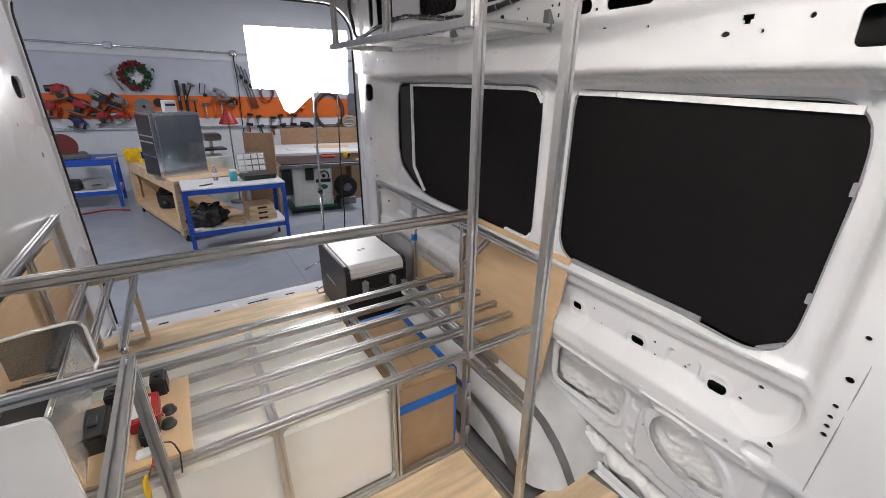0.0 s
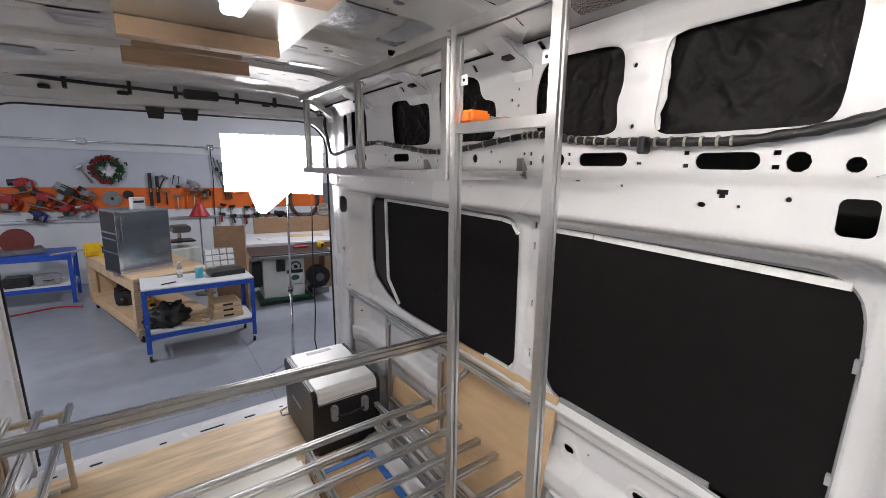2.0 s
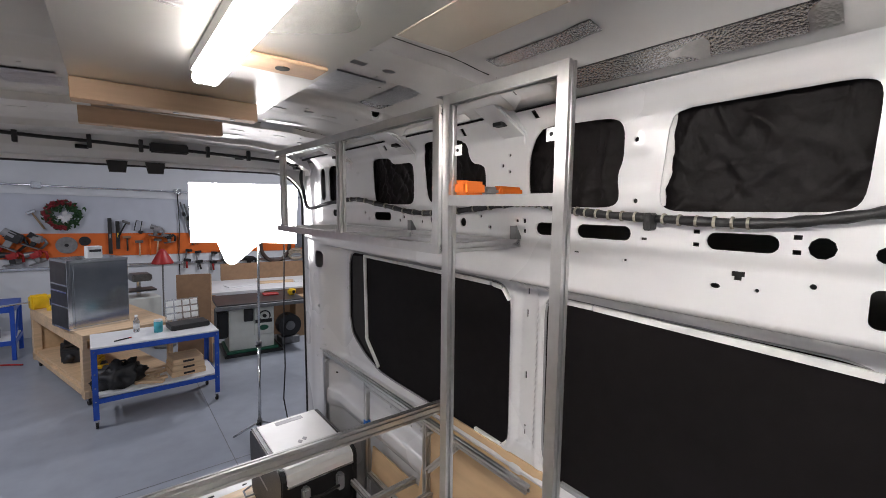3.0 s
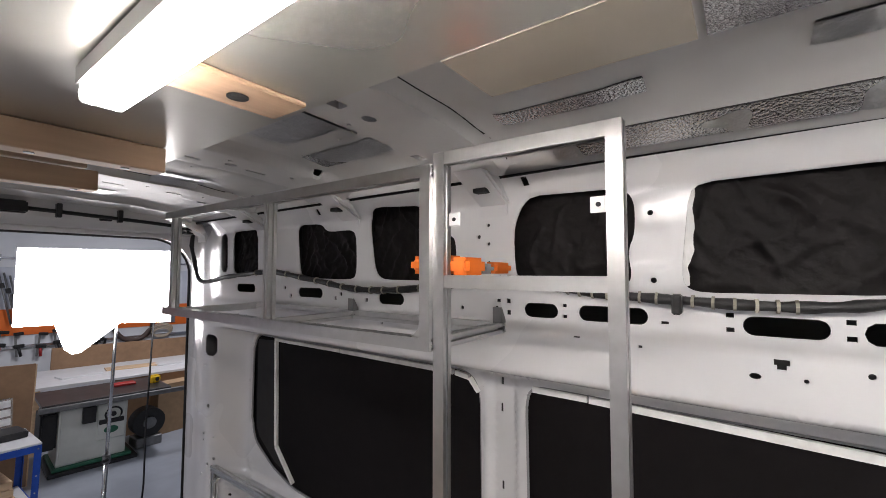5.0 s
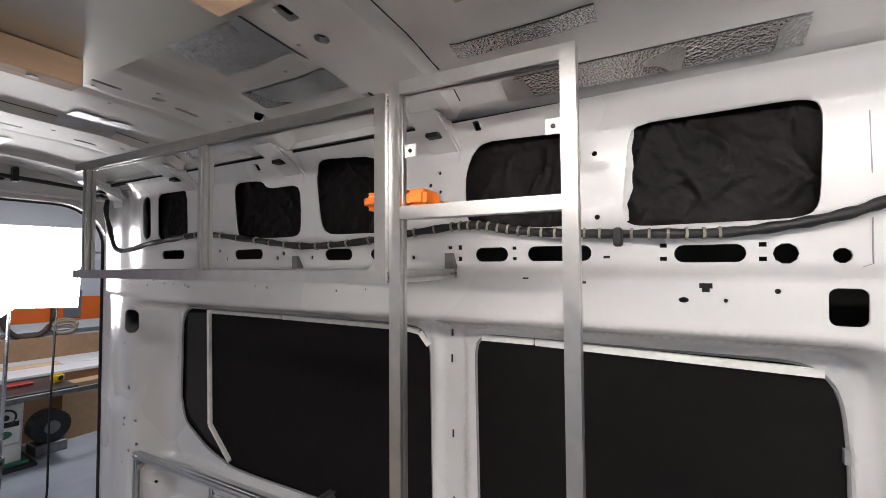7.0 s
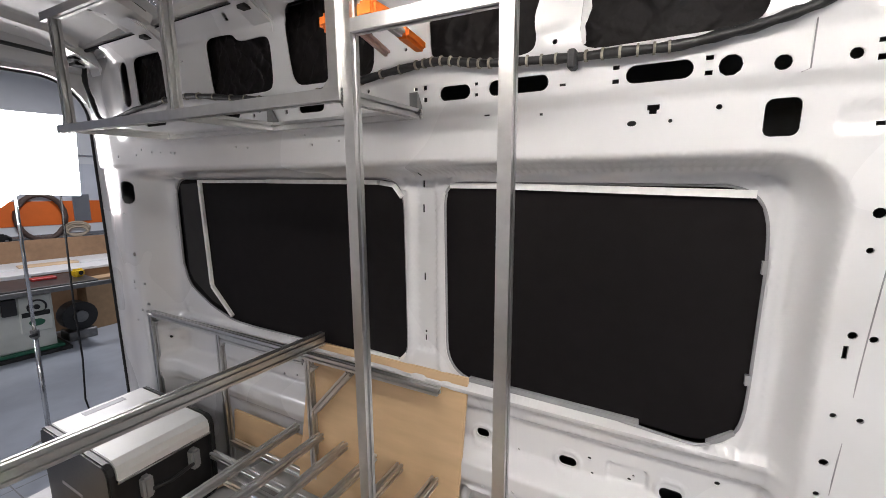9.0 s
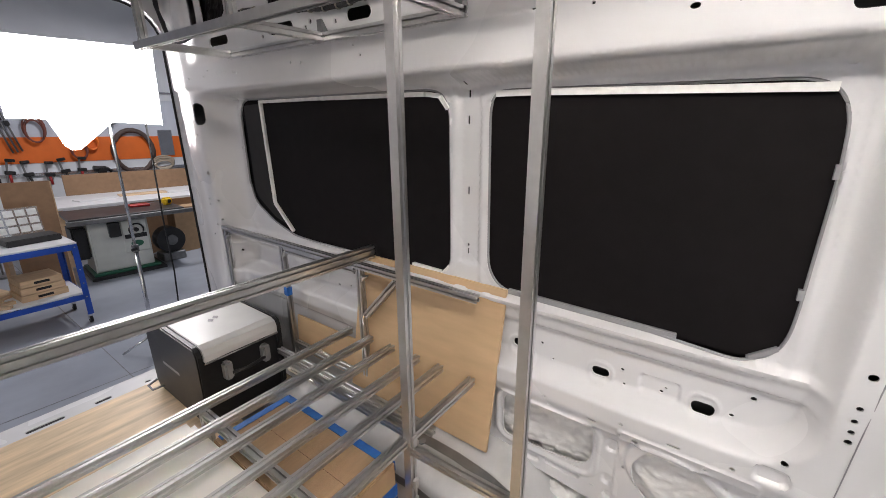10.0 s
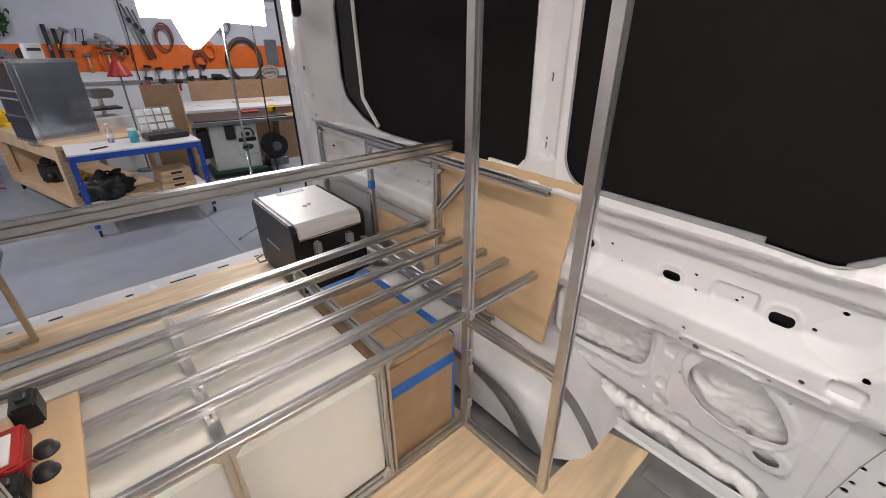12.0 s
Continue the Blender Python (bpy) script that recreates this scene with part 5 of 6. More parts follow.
for k, (x, y, r, l) in enumerate(((0.46, 0.2, 20, 0.2), (0.5, 0.3, -15, 0.24), (0.42, 0.36, 60, 0.18), (0.6, 0.18, 10, 0.16), (0.52, 0.12, -30, 0.26), (0.66, 0.42, 35, 0.3), (0.56, 0.46, 5, 0.22))):
    bm = box(-l / 2, l / 2, -0.03, 0.03, 0, 0.03, 0.003)
    tagged(part("wood_offcut", bm, PLY, m=on_cart(x, y, 0.35, r)), "short pale wood offcut", "wood offcut", "offcuts on the cart")
bottle = thing("water_bottle", "clear plastic water bottle with a label", "bottle", on_cart(0.42, 0.42))
part("body", tube([(0, 0, 0.001), (0, 0, 0.01), (0, 0, 0.13), (0, 0, 0.17), (0, 0, 0.19)], [0.025, 0.031, 0.031, 0.014, 0.013], 14), CLEARPL, bottle, smooth=True)
part("label", tube([(0, 0, 0.05), (0, 0, 0.1)], 0.0322, 14), LAMWHITE, bottle, "white paper label", smooth=True)
part("cap", tube([(0, 0, 0.19), (0, 0, 0.207)], 0.0145, 12), WHITEPL, bottle)
can = thing("wipe_tub", "teal tub with a white lid", "tub", on_cart(0.62, 0.3))
part("body", tube([(0, 0, 0.001), (0, 0, 0.13)], [0.045, 0.045], 18), TEAL, can, smooth=True)
part("lid", tube([(0, 0, 0.13), (0, 0, 0.15)], 0.043, 18), WHITEPL, can)
case = thing("organizer_case", "open parts case with a clear compartment lid", "case", on_cart(0.74, 0.22, 0.89, 6))
part("tray", box(0, 0.42, 0, 0.26, 0, 0.06, 0.006, 2), BLACKPL, case)
lid = part("lid", box(0, 0.38, -0.004, 0.0, 0, 0.27, 0.002), CLEARPL, case, "clear plastic lid", pose(0.0, 0.262, 0.06, -12, 0, 0))
lid.visible_shadow = False
for i in range(4):
    for j in range(3):
        part("compartment", box(0.02 + 0.09 * i, 0.095 + 0.09 * i, -0.012, -0.005, 0.02 + 0.083 * j, 0.085 + 0.083 * j, 0.004), WHITE_EDGE, lid)
pen = thing("marker_pen", "dark marker pen on the white top", "pen", on_cart(0.2, 0.12, 0.8975, 25))
part("barrel", tube([(0, 0, 0), (0.14, 0, 0)], 0.0075, 8), BLACKPL, pen)
part("cap", tube([(0.14, 0, 0), (0.17, 0, 0)], 0.0082, 8), RED, pen)

# long wooden bench
bench = thing("wooden_workbench", "long pale wooden workbench with a low shelf on casters", "workbench", SHOP @ pose(-0.24, 6.42, 0, 0, 0, 17))
part("top", box(0, 0.95, 0, 2.2, 0.82, 0.87, 0.004), PLY, bench)
part("shelf", box(0.03, 0.92, 0.03, 2.17, 0.2, 0.24, 0.003), PLY, bench)
for x in (0.0, 0.905):
    part("side_rail", box(x, x + 0.045, 0.0, 2.2, 0.70, 0.82, 0.003), PLY, bench)
    part("side_rail", box(x, x + 0.045, 0.0, 2.2, 0.13, 0.2, 0.003), PLY, bench)
    for y in (0.02, 2.09):
        part("leg", box(x, x + 0.09 if x < 0.5 else x + 0.045, y, y + 0.09, 0.1, 0.70, 0.003), PLY, bench)
part("end_panel", box(0.05, 0.9, 2.12, 2.14, 0.24, 0.7, 0.002), PLY_TAN, bench)
for x, y in ((0.06, 0.08), (0.89, 0.08), (0.06, 2.1), (0.89, 2.1)):
    caster(bench, x, y, 0.05)
BT = SHOP @ pose(-0.24, 6.42, 0, 0, 0, 17)
SHEET = mat("bright_sheet_metal", (0.52, 0.55, 0.58), 0.2, 0.95, 5, 0.1, 0.05, 5, stain=0.1)
cabinet = thing("galvanised_box", "galvanised sheet-metal cabinet standing on the workbench", "metal cabinet", SHOP @ pose(-0.36, 6.68, 0.872, 0, 0, 22))
part("carcass", box(0.004, 0.62, 0, 0.5, 0, 0.84, 0.006), SHEET, cabinet)
for z0, z1 in ((0.03, 0.27), (0.29, 0.53), (0.55, 0.81)):
    part("side_bay", box(-0.001, 0.006, 0.03, 0.47, z0, z1, 0.002), IRON, cabinet, "dark side bay")
part("front_flange", box(0.0, 0.62, -0.012, 0.0, 0.0, 0.03, 0.002), GALV, cabinet)
part("corner_flange", box(-0.004, 0.035, -0.008, -0.001, 0.03, 0.84, 0.002), CHROME, cabinet, "bright folded corner")
part("front_panel", box(0.06, 0.6, -0.006, -0.001, 0.05, 0.8, 0.002), SHEET, cabinet)
part("top_flange", box(0.0, 0.62, -0.008, -0.001, 0.81, 0.845, 0.002), GALV, cabinet)
part("side_shelf_mark", box(-0.004, -0.001, 0.03, 0.47, 0.45, 0.47, 0.001), CHROME, cabinet)
tin = thing("white_tin", "white tin with a dark label on the metal cabinet", "tin", SHOP @ pose(-0.17, 6.85, 1.714, 0, 0, 22))
part("body", box(0, 0.15, 0, 0.1, 0, 0.15, 0.006), LAMWHITE, tin)
part("label_bar", box(0.015, 0.135, -0.003, 0.0, 0.08, 0.11, 0.0005), BLACKPL, tin, "dark printed bar")
drill = thing("cordless_drill", "yellow and black cordless drill on the workbench", "drill", BT @ pose(0.12, 1.75, 0.87, 0, 0, 40))
part("body", tube([(0, 0, 0.2), (0.06, 0, 0.2), (0.14, 0, 0.2), (0.19, 0, 0.2)], [0.03, 0.036, 0.034, 0.018], 12), YELLOW, drill, smooth=True)
part("grip", box(0.02, 0.06, -0.018, 0.018, 0.06, 0.18, 0.008, 2), BLACKPL, drill)
part("battery", box(-0.02, 0.09, -0.035, 0.035, 0, 0.06, 0.006, 2), YELLOW, drill)
for k, (x, y, r) in enumerate(((0.5, 1.4, 20), (0.55, 1.75, -30), (0.7, 1.1, 70))):
    t = thing("bench_tool", "small yellow and black power tool on the workbench", "power tool", BT @ pose(x, y, 0.87, 0, 0, r), "bench tools")
    part("body", box(-0.13, 0.13, -0.05, 0.05, 0.0, 0.11, 0.02, 2), YELLOW if k != 1 else GREYPL, t)
    part("handle", tube([(-0.1, 0, 0.1), (-0.06, 0, 0.17), (0.05, 0, 0.17), (0.1, 0, 0.1)], 0.016, 8), BLACKPL, t, smooth=True)
for k in range(6):
    t = thing("shelf_tool", "yellow and black power tool on the bench's low shelf" if k < 3 else "black power tool on the bench's low shelf", "power tool", BT @ pose(0.2 + 0.06 * (k % 3), 0.22 + 0.31 * k, 0.24, 0, 0, 50 * k), "shelf tools")
    part("body", box(-0.12, 0.12, -0.06, 0.06, 0.0, 0.16 + 0.03 * (k % 2), 0.02, 2), YELLOW if k < 3 else BLACKPL, t)
    part("motor", tube([(0.02, -0.1, 0.08), (0.02, 0.1, 0.08)], 0.05, 12), BLACKPL, t, smooth=True)
lampst = thing("red_desk_lamp", "red cone-shaded lamp on a slim stand", "lamp", SHOP @ pose(0.72, 8.5, 0))
part("shade", tube([(0, 0, 1.42), (0, 0, 1.44), (0, 0, 1.62), (0, 0, 1.66)], [0.16, 0.155, 0.06, 0.03], 16), RED, lampst, smooth=True)
part("stand", tube([(0, 0, 0.0), (0, 0, 1.45)], 0.012, 8), STEEL_GREY, lampst)
part("base", tube([(0, 0, 0.0), (0, 0, 0.03)], 0.16, 18), STEEL_GREY, lampst)
vise = thing("drill_press", "small grey drill press behind the workbench", "drill press", SHOP @ pose(0.42, 8.75, 0, 0, 0, 10))
part("cabinet", box(-0.25, 0.25, -0.2, 0.25, 0, 0.85, 0.01), SAWPAINT, vise)
part("table", box(-0.2, 0.2, -0.15, 0.15, 0.95, 0.98, 0.004), IRON, vise)
part("column", tube([(0, 0.1, 0.85), (0, 0.1, 1.2)], 0.035, 12), CHROME, vise)
part("head", box(-0.14, 0.14, -0.15, 0.16, 1.12, 1.24, 0.02, 2), STEEL_GREY, vise)

# blue bench with mitre saw
blue = thing("blue_workbench", "blue steel workbench with a lower shelf against the wall", "workbench", SHOP @ pose(-2.75, 8.95, 0))
part("top", box(0, 1.65, 0, 0.7, 0.8, 0.83, 0.004), BLUE, blue)
part("shelf", box(0.02, 1.63, 0.02, 0.68, 0.28, 0.31, 0.003), LAMWHITE, blue)
for z in (0.73, 0.23):
    part("apron", box(0.04, 1.61, 0.0, 0.01, z, z + 0.07, 0.002), BLUE, blue)
    part("apron", box(1.64, 1.65, 0.04, 0.66, z, z + 0.07, 0.002), BLUE, blue)
for x in (0, 1.6):
    for y in (0, 0.65):
        part("leg", box(x, x + 0.05, y, y + 0.05, 0, 0.8, 0.003), BLUE, blue)
part("brace", tube([(1.62, 0.05, 0.05), (1.62, 0.6, 0.7)], 0.015, 6), BLUE, blue)
saw = thing("mitre_saw", "dark red mitre saw on the blue workbench", "mitre saw", SHOP @ pose(-1.75, 9.25, 0.83, 0, 0, 15))
part("base", box(-0.3, 0.3, -0.2, 0.2, 0, 0.08, 0.01), STEEL_GREY, saw)
part("guard", tube([(0, -0.04, 0.2), (0, 0.04, 0.2)], 0.2, 22), mat("dark_red_guard", (0.16, 0.03, 0.025), 0.5, 0, 10, 0.1), saw)
part("motor", tube([(0, 0.04, 0.24), (0, 0.22, 0.24)], 0.08, 14), BLACKPL, saw, smooth=True)
for k, (x, c) in enumerate(((0.5, BLACKPL), (0.95, BLACKPL), (1.3, GREYPL))):
    t = thing("stored_case", "dark plastic tool case on the blue bench's shelf", "case", SHOP @ pose(-2.75 + x, 9.2, 0.31, 0, 0, 8 * k - 6), "tool cases")
    part("body", box(-0.16, 0.16, -0.14, 0.14, 0, 0.16, 0.02, 2), c, t)
    part("handle", tube([(-0.06, -0.15, 0.09), (-0.05, -0.17, 0.09), (0.05, -0.17, 0.09), (0.06, -0.15, 0.09)], 0.008, 6), RUBBER, t)
hose = thing("red_air_hose", "red air hose lying on the floor by the blue bench", "hose", SHOP)
part("hose", tube([(p.x, p.y, 0.012) for p in along([(-2.6, 8.7), (-2.2, 8.45), (-1.7, 8.6), (-1.3, 8.75), (-1.0, 8.6)], 6)], 0.012, 8), RED, hose, smooth=True)
blade = thing("yellow_clamp_saw", "yellow and grey track saw on the bench end", "power tool", BT @ pose(0.06, 2.0, 0.87, 0, 0, 10))
part("body", box(-0.1, 0.1, -0.06, 0.06, 0.0, 0.2, 0.02, 2), YELLOW, blade)
part("rail", tube([(-0.5, 0, 0.1), (0.35, 0, 0.12)], 0.014, 8), GALV, blade)

# table saw and outfeed table
ts = thing("table_saw", "cream cabinet table saw with a cast-iron top", "table saw", SHOP @ pose(1.42, 7.35, 0, 0, 0, -4))
part("cabinet", prism([(0.06, 0.08), (0.74, 0.08), (0.74, 0.8), (0.06, 0.8)], 0.0, 0.6, "y", 0.02), SAWPAINT, ts)
part("front_hatch", box(0.42, 0.72, -0.02, 0.0, 0.3, 0.76, 0.012), SAWPAINT, ts)
part("plinth", box(0.02, 0.8, -0.05, 0.65, 0.045, 0.08, 0.006), GREEN, ts, "dark green base")
part("mobile_base", box(-0.02, 0.86, -0.1, 0.7, 0.0, 0.044, 0.006), BLACKPL, ts, "black mobile base")
part("motor_cover", box(-0.1, 0.058, 0.08, 0.5, 0.28, 0.72, 0.02, 2), BLACKPL, ts, "black motor cover")
part("tilt_slot", box(0.44, 0.7, -0.024, -0.02, 0.5, 0.56, 0.002), BLACKPL, ts, "dark tilt slot")
part("top", box(-0.12, 1.2, -0.12, 0.72, 0.83, 0.87, 0.004), IRON, ts, "dark cast-iron top")
part("top_web", box(-0.05, 1.1, -0.05, 0.65, 0.8, 0.83, 0.003), IRON, ts)
part("fence_rail", box(-0.15, 1.5, -0.16, -0.12, 0.79, 0.85, 0.004), STEEL_GREY, ts)
part("hand_wheel", tube([(0.58 + 0.085 * math.cos(a), -0.05, 0.62 + 0.085 * math.sin(a)) for a in (2 * math.pi * k / 18 for k in range(18))], 0.011, 8, closed=True), BLACKPL, ts, "black hand wheel", smooth=True)
part("hand_wheel_hub", tube([(0.58, -0.06, 0.62), (0.58, -0.02, 0.62)], 0.03, 10), BLACKPL, ts)
part("switch_box", box(0.27, 0.4, -0.07, 0.0, 0.56, 0.76, 0.006), BLACKPL, ts)
part("badge", prism(oval(0.57, 0.42, 0.075, 0.045, 18), -0.025, -0.02, "y"), GREEN, ts, "green oval badge")
part("push_block", box(0.65, 0.9, 0.35, 0.5, 0.87, 0.9, 0.005), RED, ts, "red push block")
dust = thing("dust_fan", "black round dust collector fan on the floor", "dust collector", SHOP @ pose(2.5, 7.62, 0))
part("housing", tube([(0, -0.1, 0.32), (0, 0.1, 0.32)], 0.2, 22), BLACKPL, dust)
part("hub", tube([(0, -0.13, 0.32), (0, -0.09, 0.32)], 0.08, 16), STEEL_GREY, dust)
part("base", box(-0.16, 0.16, -0.14, 0.14, 0, 0.13, 0.01), STEEL_GREY, dust)
outfeed = thing("outfeed_table", "large white-topped table with brown hardboard sides", "table", SHOP @ pose(1.35, 8.2, 0, 0, 0, -3))
part("top", box(0, 2.6, 0, 1.3, 0.86, 0.9, 0.004), LAMWHITE, outfeed)
part("side_board", box(0.35, 2.6, 1.28, 1.31, 0.9, 1.24, 0.003), HARDBOARD, outfeed, "brown hardboard upstand")
part("side_panel", box(0.9, 2.6, 0.02, 0.05, 0.0, 0.86, 0.003), HARDBOARD, outfeed, "brown hardboard panel")
for x in (0.02, 2.5):
    for y in (0.05, 1.18):
        part("leg", box(x, x + 0.08, y, y + 0.08, 0, 0.86, 0.003), PLY, outfeed)
for k, (x, y, r, w) in enumerate(((0.6, 0.5, 10, 0.5), (1.3, 0.6, -8, 0.7), (1.9, 0.5, 3, 0.6))):
    bm = box(-w / 2, w / 2, -0.12, 0.12, 0, 0.02, 0.002)
    tagged(part("wood_offcut", bm, PLY if k % 2 else LAMWHITE, m=SHOP @ pose(1.35 + x, 8.2 + y, 0.9, 0, 0, r)), "flat board offcut on the white table", "board offcut", "offcuts on the table")
yt = thing("yellow_tape_measure", "yellow tape measure on the saw rail", "tape measure", SHOP @ pose(2.54, 7.55, 0.87, 0, 0, 20))
part("body", box(-0.07, 0.07, -0.05, 0.05, 0, 0.11, 0.025, 3), YELLOW, yt)
part("disc", tube([(0, -0.055, 0.055), (0, -0.048, 0.055)], 0.03, 14), BLACKPL, yt)
hb = thing("hardboard_sheet", "brown hardboard sheet with a pale edge standing by the bench", "board", SHOP @ pose(0.78, 7.32, 0.0, 0, 0, -8))
part("sheet", box(0, 0.44, 0, 0.02, 0.0, 1.38, 0.002), HARDBOARD, hb)
part("edge", box(0.44, 0.452, -0.002, 0.022, 0.0, 1.37, 0.001), PLY, hb, "pale wood edge")
bx = thing("cardboard_box", "brown cardboard box on the floor by the outfeed table", "box", SHOP @ pose(2.95, 7.9, 0, 0, 0, 5))
part("body", box(-0.25, 0.3, -0.05, 0.2, 0, 0.75, 0.004), CARD, bx)

# work light
wl = thing("work_light", "large glowing cloth-covered work light on a chrome stand", "work light", SHOP)
panel = [(0.67, 2.0), (0.905, 2.0), (0.98, 1.79), (1.02, 1.755), (1.07, 1.76), (1.12, 1.80), (1.33, 1.985), (1.72, 1.965), (1.74, 2.64), (0.66, 2.60)]
K = 0.895
panel = [(0.1 + (x - 0.1) * K, 2.452 + (z - 2.43) * K) for x, z in panel]
part("diffuser", prism(panel, 4.53, 4.575, "y"), SOFTLIGHT, wl, "glowing white diffuser cloth")
part("frame_back", box(0.66, 1.51, 4.577, 4.6, 2.07, 2.55, 0.006), BLACKPL, wl)
part("stand", tube([(1.2, 4.62, 0.02), (1.2, 4.62, 1.0)], 0.016, 10), CHROME, wl, smooth=True)
part("stand", tube([(1.2, 4.62, 1.0), (1.2, 4.62, 2.5)], 0.0115, 10), CHROME, wl, smooth=True)
for z in (0.17, 1.0):
    k = part("collar", tube([(1.2, 4.62, z - 0.03), (1.2, 4.62, z + 0.03)], 0.026, 10), STEEL_GREY, wl)
    part("knob", tube([(1.2, 4.59, z), (1.16, 4.57, z)], 0.012, 8), BLACKPL, k)
for a in (30, 150, 270):
    part("stand_leg", tube([(1.2, 4.62, 0.17), (1.2 + 0.26 * math.cos(radians(a)), 4.62 + 0.26 * math.sin(radians(a)), 0.012)], 0.01, 8), CHROME, wl, smooth=True)
part("cord", tube([(1.46, 4.63, 2.1), (1.455, 4.63, 1.2), (1.47, 4.64, 0.7), (1.45, 4.63, 0.35), (1.5, 4.6, 0.01)], 0.007, 6), CABLE, wl, "black power cord", smooth=True)

# ---- tools on the workshop wall ----
FW = WY - 0.016


def wall_thing(name, label, cat, x, z, rot=0, group="wall tools"):
    return thing(name, label, cat, SHOP @ Matrix.Translation((x, FW, z)) @ pose(0, 0, 0, 0, rot, 0), group)


wreath = wall_thing("wreath", "red and green holiday wreath with a white flower", "wreath", -0.58, 2.17, 0, "")
bm, rng = bmesh.new(), random.Random(4)
for k in range(260):
    a, r = rng.uniform(0, 6.283), rng.gauss(0.19, 0.04)
    c = Vector((r * math.cos(a), -0.05 - rng.random() * 0.07, r * math.sin(a)))
    d = Vector((rng.gauss(0, 1), rng.gauss(0, 0.6), rng.gauss(0, 1))).normalized()
    e = d.cross(Vector((0.2, 1, 0.1))).normalized() * 0.018
    bm.faces.new([bm.verts.new(c + q) for q in (-d * 0.04, e, d * 0.05, -e)])
part("foliage", bm, GREENLEAF, wreath)
bm = bmesh.new()
for k in range(150):
    a = rng.uniform(0.9, 4.9)
    c = Vector((rng.gauss(0.225, 0.03) * math.cos(a), -0.07 - rng.random() * 0.06, rng.gauss(0.225, 0.03) * math.sin(a)))
    bmesh.ops.create_icosphere(bm, subdivisions=1, radius=rng.uniform(0.014, 0.028), matrix=Matrix.Translation(c))
part("berry_cluster", bm, mat("dark_red_berry", (0.2, 0.008, 0.015), 0.5), wreath, "dark red berries")
bm = bmesh.new()
for k in range(26):
    a = rng.uniform(0, 6.283)
    c = Vector((0.02 + 0.07 * rng.random() * math.cos(a), -0.13 - 0.03 * rng.random(), -0.03 + 0.07 * rng.random() * math.sin(a)))
    d = Vector((math.cos(a), -0.3, math.sin(a))) * 0.06
    e = Vector((-math.sin(a), 0, math.cos(a))) * 0.022
    bm.faces.new([bm.verts.new(c + q) for q in (-d * 0.3, e, d, -e)])
part("flower", bm, LAMWHITE, wreath, "white flower")


def hammer(x, z, rot, length, hmat, gmat, label):
    t = wall_thing("hammer", label, "hammer", x, z, rot)
    part("handle", tube([(0, -0.04, -length / 2), (0, -0.04, length / 2)], [0.016, 0.013], 8), gmat, t, smooth=True)
    part("head", box(-0.07, 0.06, -0.062, -0.018, length / 2 - 0.02, length / 2 + 0.03, 0.008), hmat, t)


hammer(-0.91, 2.06, -28, 0.33, GALV, mat("ash_handle", (0.42, 0.3, 0.18), 0.6), "axe with a grey head hung on the wall")
hammer(0.24, 1.9, 25, 0.3, STEEL_GREY, BLACKPL, "black hammer hung on the wall")
hammer(0.31, 1.62, 0, 0.26, HARDBOARD, BLACKPL, "brush with a dark handle hung on the wall")
hammer(0.5, 1.52, 0, 0.28, STEEL_GREY, PLY, "hammer with a wooden handle hung on the wall")
hammer(0.67, 1.56, 0, 0.34, ORANGE, ORANGE, "orange mallet hung on the wall")
hammer(0.79, 1.55, 4, 0.28, STEEL_GREY, PLY, "hammer with a wooden handle hung on the wall")
for x, z0, z1 in ((0.055, 1.44, 2.12), (0.17, 1.53, 2.06)):
    t = wall_thing("spirit_level", "black spirit level hung upright on the wall", "level", x, 0)
    part("body", box(-0.03, 0.03, -0.04, -0.01, z0, z1, 0.004), BLACKPL, t)
    part("vial", box(-0.012, 0.012, -0.044, -0.04, (z0 + z1) / 2 - 0.04, (z0 + z1) / 2 + 0.04, 0.003), YELLOW if x > 0.1 else GREYPL, t)
t = wall_thing("hand_saw", "black framed hacksaw hung on the wall", "saw", 0.49, 1.97, 12)
part("frame", tube([(-0.05, -0.03, -0.1), (-0.05, -0.03, 0.1), (0.04, -0.03, 0.1), (0.05, -0.03, -0.1)], 0.011, 6, closed=True), BLACKPL, t)
part("grip", box(0.02, 0.09, -0.045, -0.015, -0.14, -0.08, 0.01), BLACKPL, t)
for x, z, r, m_, lab in ((-0.56, 1.62, 0.15, STEEL_GREY, "grey saw blade hung on the wall"), (-0.31, 1.69, 0.085, BLACKPL, "small dark grinding disc hung on the wall")):
    t = wall_thing("saw_blade", lab, "saw blade", x, z)
    part("disc", tube([(0, -0.03, 0), (0, -0.022, 0)], r, 24), m_, t)
    part("arbor", tube([(0, -0.035, 0), (0, -0.02, 0)], r * 0.2, 10), RUBBER, t)


def power_tool(x, z, rot, body, accent, size=1.0, label="power tool hung on the wall"):
    t = wall_thing("power_tool", label, "power tool", x, z, rot)
    s = size
    part("body", box(-0.10 * s, 0.10 * s, -0.16, -0.02, -0.05 * s, 0.09 * s, 0.03, 2), body, t)
    part("motor", tube([(-0.14 * s, -0.1, 0.05), (0.0, -0.1, 0.03)], 0.055 * s, 12), accent, t)
    part("handle", tube([(0.08 * s, -0.08, 0.06 * s), (0.16 * s, -0.08, 0.0), (0.13 * s, -0.08, -0.14 * s)], 0.022, 8), body, t, smooth=True)
    part("shoe", box(-0.15 * s, 0.12 * s, -0.17, -0.02, -0.16 * s, -0.14 * s, 0.004), STEEL_GREY, t)
    part("stem", box(-0.05 * s, 0.03 * s, -0.12, -0.05, -0.14 * s, -0.05 * s, 0.006), accent, t)


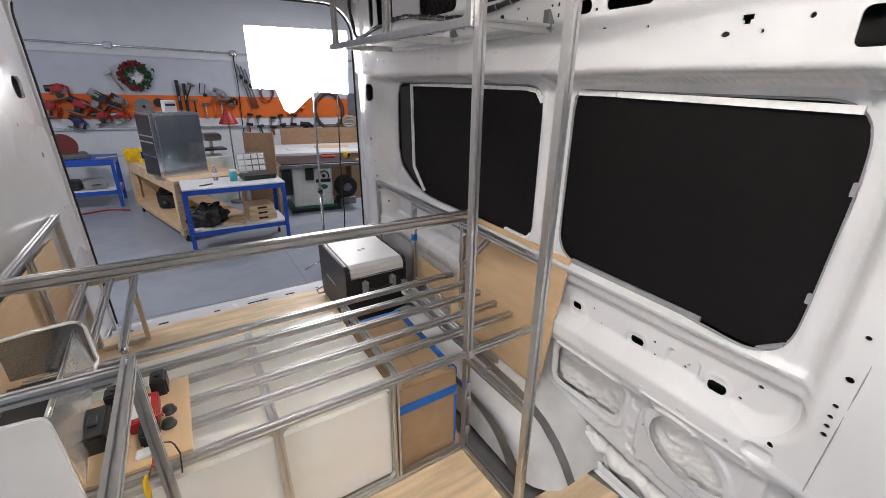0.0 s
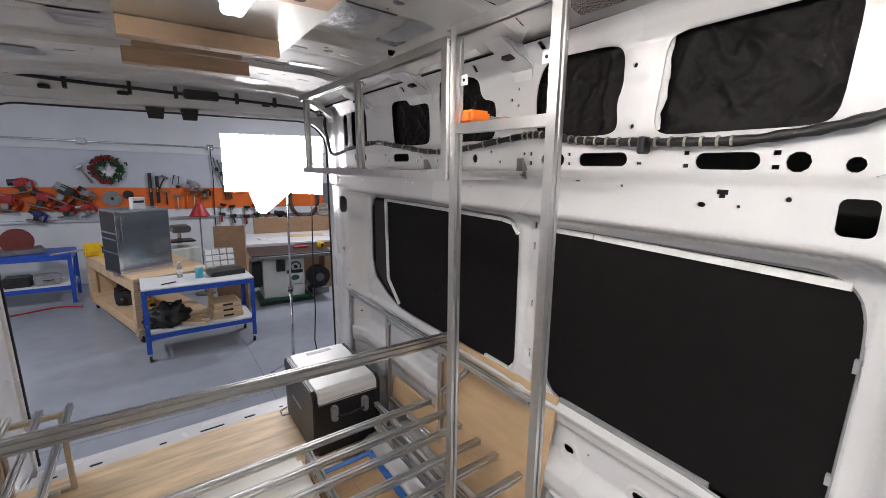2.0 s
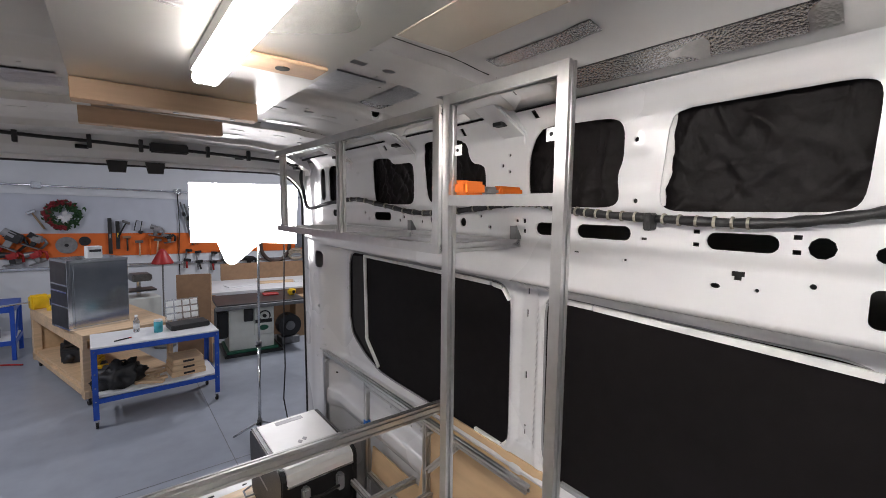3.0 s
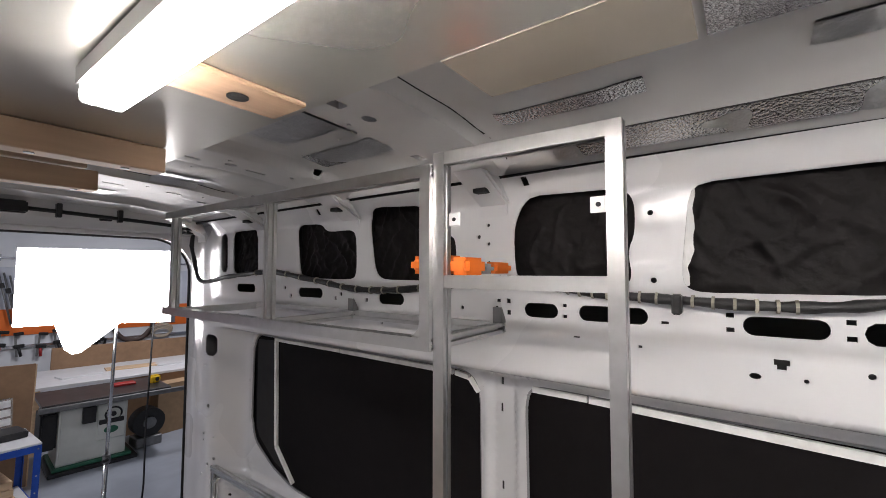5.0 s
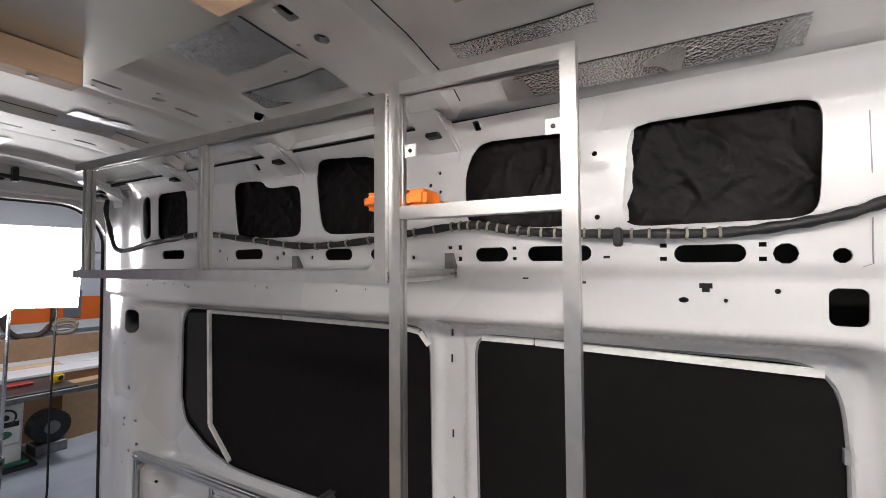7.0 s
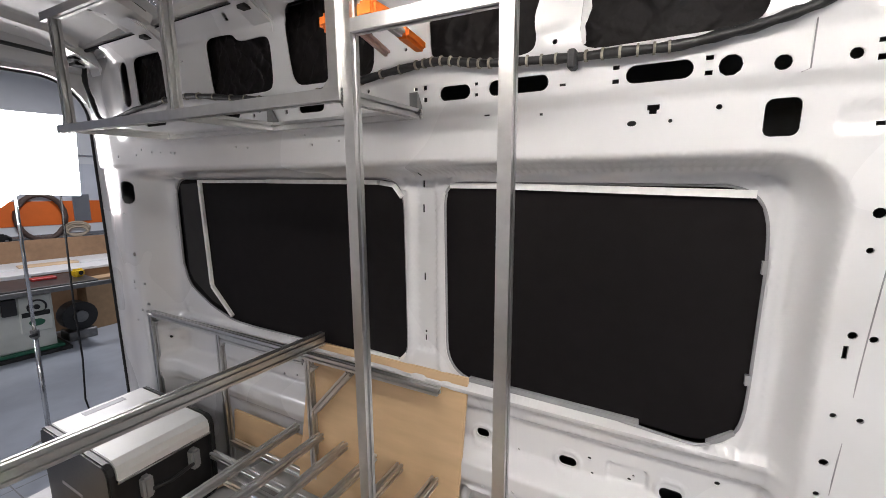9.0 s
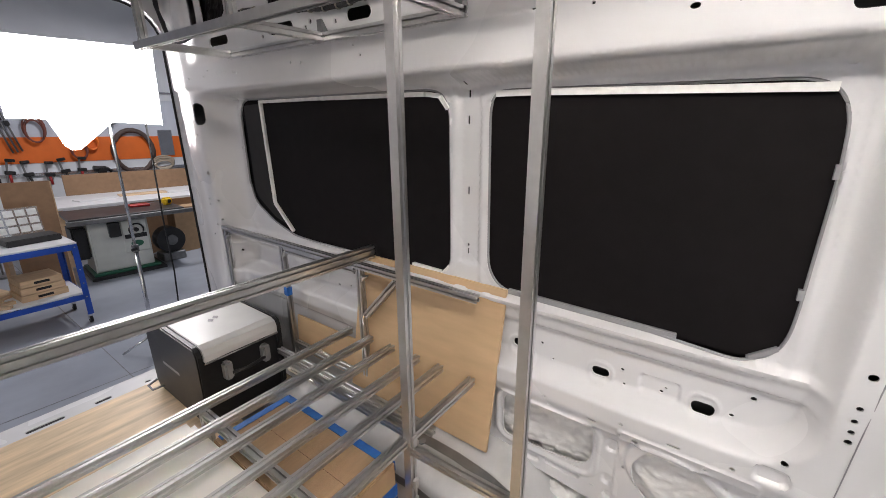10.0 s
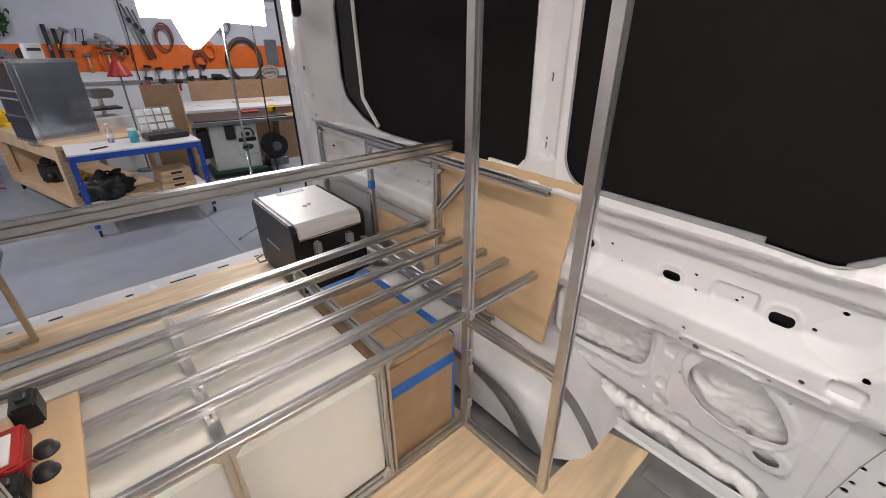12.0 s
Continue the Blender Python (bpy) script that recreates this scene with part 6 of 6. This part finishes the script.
rng = random.Random(11)
for x, z, rot, body, accent, s, lab in ((-1.52, 1.66, 20, RED, BLACKPL, 1.1, "red and black power tool hung on the wall"), (-1.78, 1.9, -15, RED, BLACKPL, 1.0, "red and black power tool hung on the wall"), (-1.98, 1.62, 8, RED, GREYPL, 1.1, "red and grey power tool hung on the wall"),
                                         (-1.22, 1.76, 30, BLACKPL, GREYPL, 1.2, "black power tool hung on the wall"), (-1.25, 1.45, -10, RED, BLACKPL, 0.9, "red and black power tool hung on the wall"), (-0.94, 1.73, 25, STEEL_GREY, BLACKPL, 0.9, "grey power tool hung on the wall"),
                                         (-0.96, 1.46, -20, RED, STEEL_GREY, 0.9, "red and grey power tool hung on the wall"), (-1.62, 1.36, 15, mat("dark_blue_plastic", (0.02, 0.03, 0.16), 0.5), BLACKPL, 0.8, "dark blue power tool hung on the wall"), (-2.35, 1.7, -12, RED, BLACKPL, 1.1, "red and black power tool hung on the wall"),
                                         (0.78, 1.9, 10, GREYPL, STEEL_GREY, 0.8, "grey sander hung on the wall"), (0.98, 1.75, -8, BLACKPL, STEEL_GREY, 0.7, "dark planer hung on the wall"), (2.5, 1.22, 0, BLACKPL, CABLE, 0.9, "black tool pouch hung on the wall")):
    power_tool(x, z, rot, body, accent, s, lab)
for x, z, n in ((1.26, 1.3, 0), (1.47, 1.25, 1), (1.74, 1.23, 2), (1.95, 1.27, 3), (2.19, 1.29, 4)):
    t = wall_thing("bar_clamp", "black bar clamp hung on the wall ledge", "clamp", x, z, (8, -6, 4, -10, 6)[n], "bar clamps")
    part("bar", box(-0.014, 0.014, -0.07, -0.055, -0.2, 0.2, 0.003), STEEL_GREY, t)
    part("fixed_jaw", box(-0.02, 0.1, -0.085, -0.045, 0.15, 0.2, 0.008), BLACKPL, t)
    part("sliding_jaw", box(-0.03, 0.1, -0.09, -0.04, -0.06, 0.0, 0.008), BLACKPL, t)
    part("grip", tube([(0.03, -0.065, -0.06), (0.05, -0.065, -0.2)], 0.02, 8), BLACKPL if n % 2 else RED, t, smooth=True)


def coil(x, z, rx, rz, thick, material, label, turns=3):
    t = wall_thing("hose_coil", label, "hose", x, z, 0, "hose coils")
    for k in range(turns):
        q = 1 - 0.09 * k
        part("turn", tube([(rx * q * math.cos(a), -0.05 - 0.02 * (k % 2), rz * q * math.sin(a) - 0.02 * k) for a in (2 * math.pi * j / 22 for j in range(22))], thick, 7, closed=True), material, t, smooth=True)


coil(1.72, 1.97, 0.14, 0.22, 0.014, mat("dull_red_hose", (0.22, 0.07, 0.05), 0.6), "dull red hose coiled on the wall")
coil(2.79, 2.22, 0.13, 0.16, 0.016, STEEL_GREY, "grey cable coiled on the wall")
coil(3.08, 1.55, 0.33, 0.4, 0.045, mat("ribbed_brown_hose", (0.09, 0.06, 0.05), 0.6, 0, 30, 0.2, 0.5, 60), "thick dark ribbed hose coiled on the wall", 1)
coil(3.56, 1.32, 0.2, 0.12, 0.016, mat("beige_rope", (0.5, 0.42, 0.32), 0.8), "beige rope bundled on the wall", 4)
coil(2.25, 1.6, 0.12, 0.14, 0.014, mat("dull_red_hose", (0.22, 0.07, 0.05)), "dull red cord coiled on the wall", 3)
coil(2.45, 1.75, 0.1, 0.14, 0.013, ORANGE, "orange cord coiled on the wall", 3)
t = wall_thing("grey_panel", "grey metal panel hung on the wall", "panel", 3.68, 1.7)
part("sheet", box(-0.13, 0.13, -0.03, -0.01, -0.25, 0.25, 0.004), GALV, t)
t = wall_thing("extension_rods", "grey pipe clamps hung slanting on the wall", "pipe clamps", 1.36, 2.0, -13)
for k in range(3):
    part("rod", tube([(-0.06 + 0.06 * k, -0.04, -0.42), (-0.06 + 0.06 * k, -0.04, 0.5 - 0.06 * k)], 0.014, 8), STEEL_GREY, t, smooth=True)
    part("jaw", box(-0.09 + 0.06 * k, -0.03 + 0.06 * k, -0.08, -0.02, 0.2 - 0.1 * k, 0.28 - 0.1 * k, 0.006), BLACKPL, t)
t = wall_thing("hanging_cord", "black cord hanging from the junction box", "cord", 1.15, 0)
part("cord", tube([(0, -0.03, 2.62), (0.02, -0.03, 2.0), (0.0, -0.03, 1.4), (0.01, -0.03, 0.9)], 0.01, 6), CABLE, t, smooth=True)
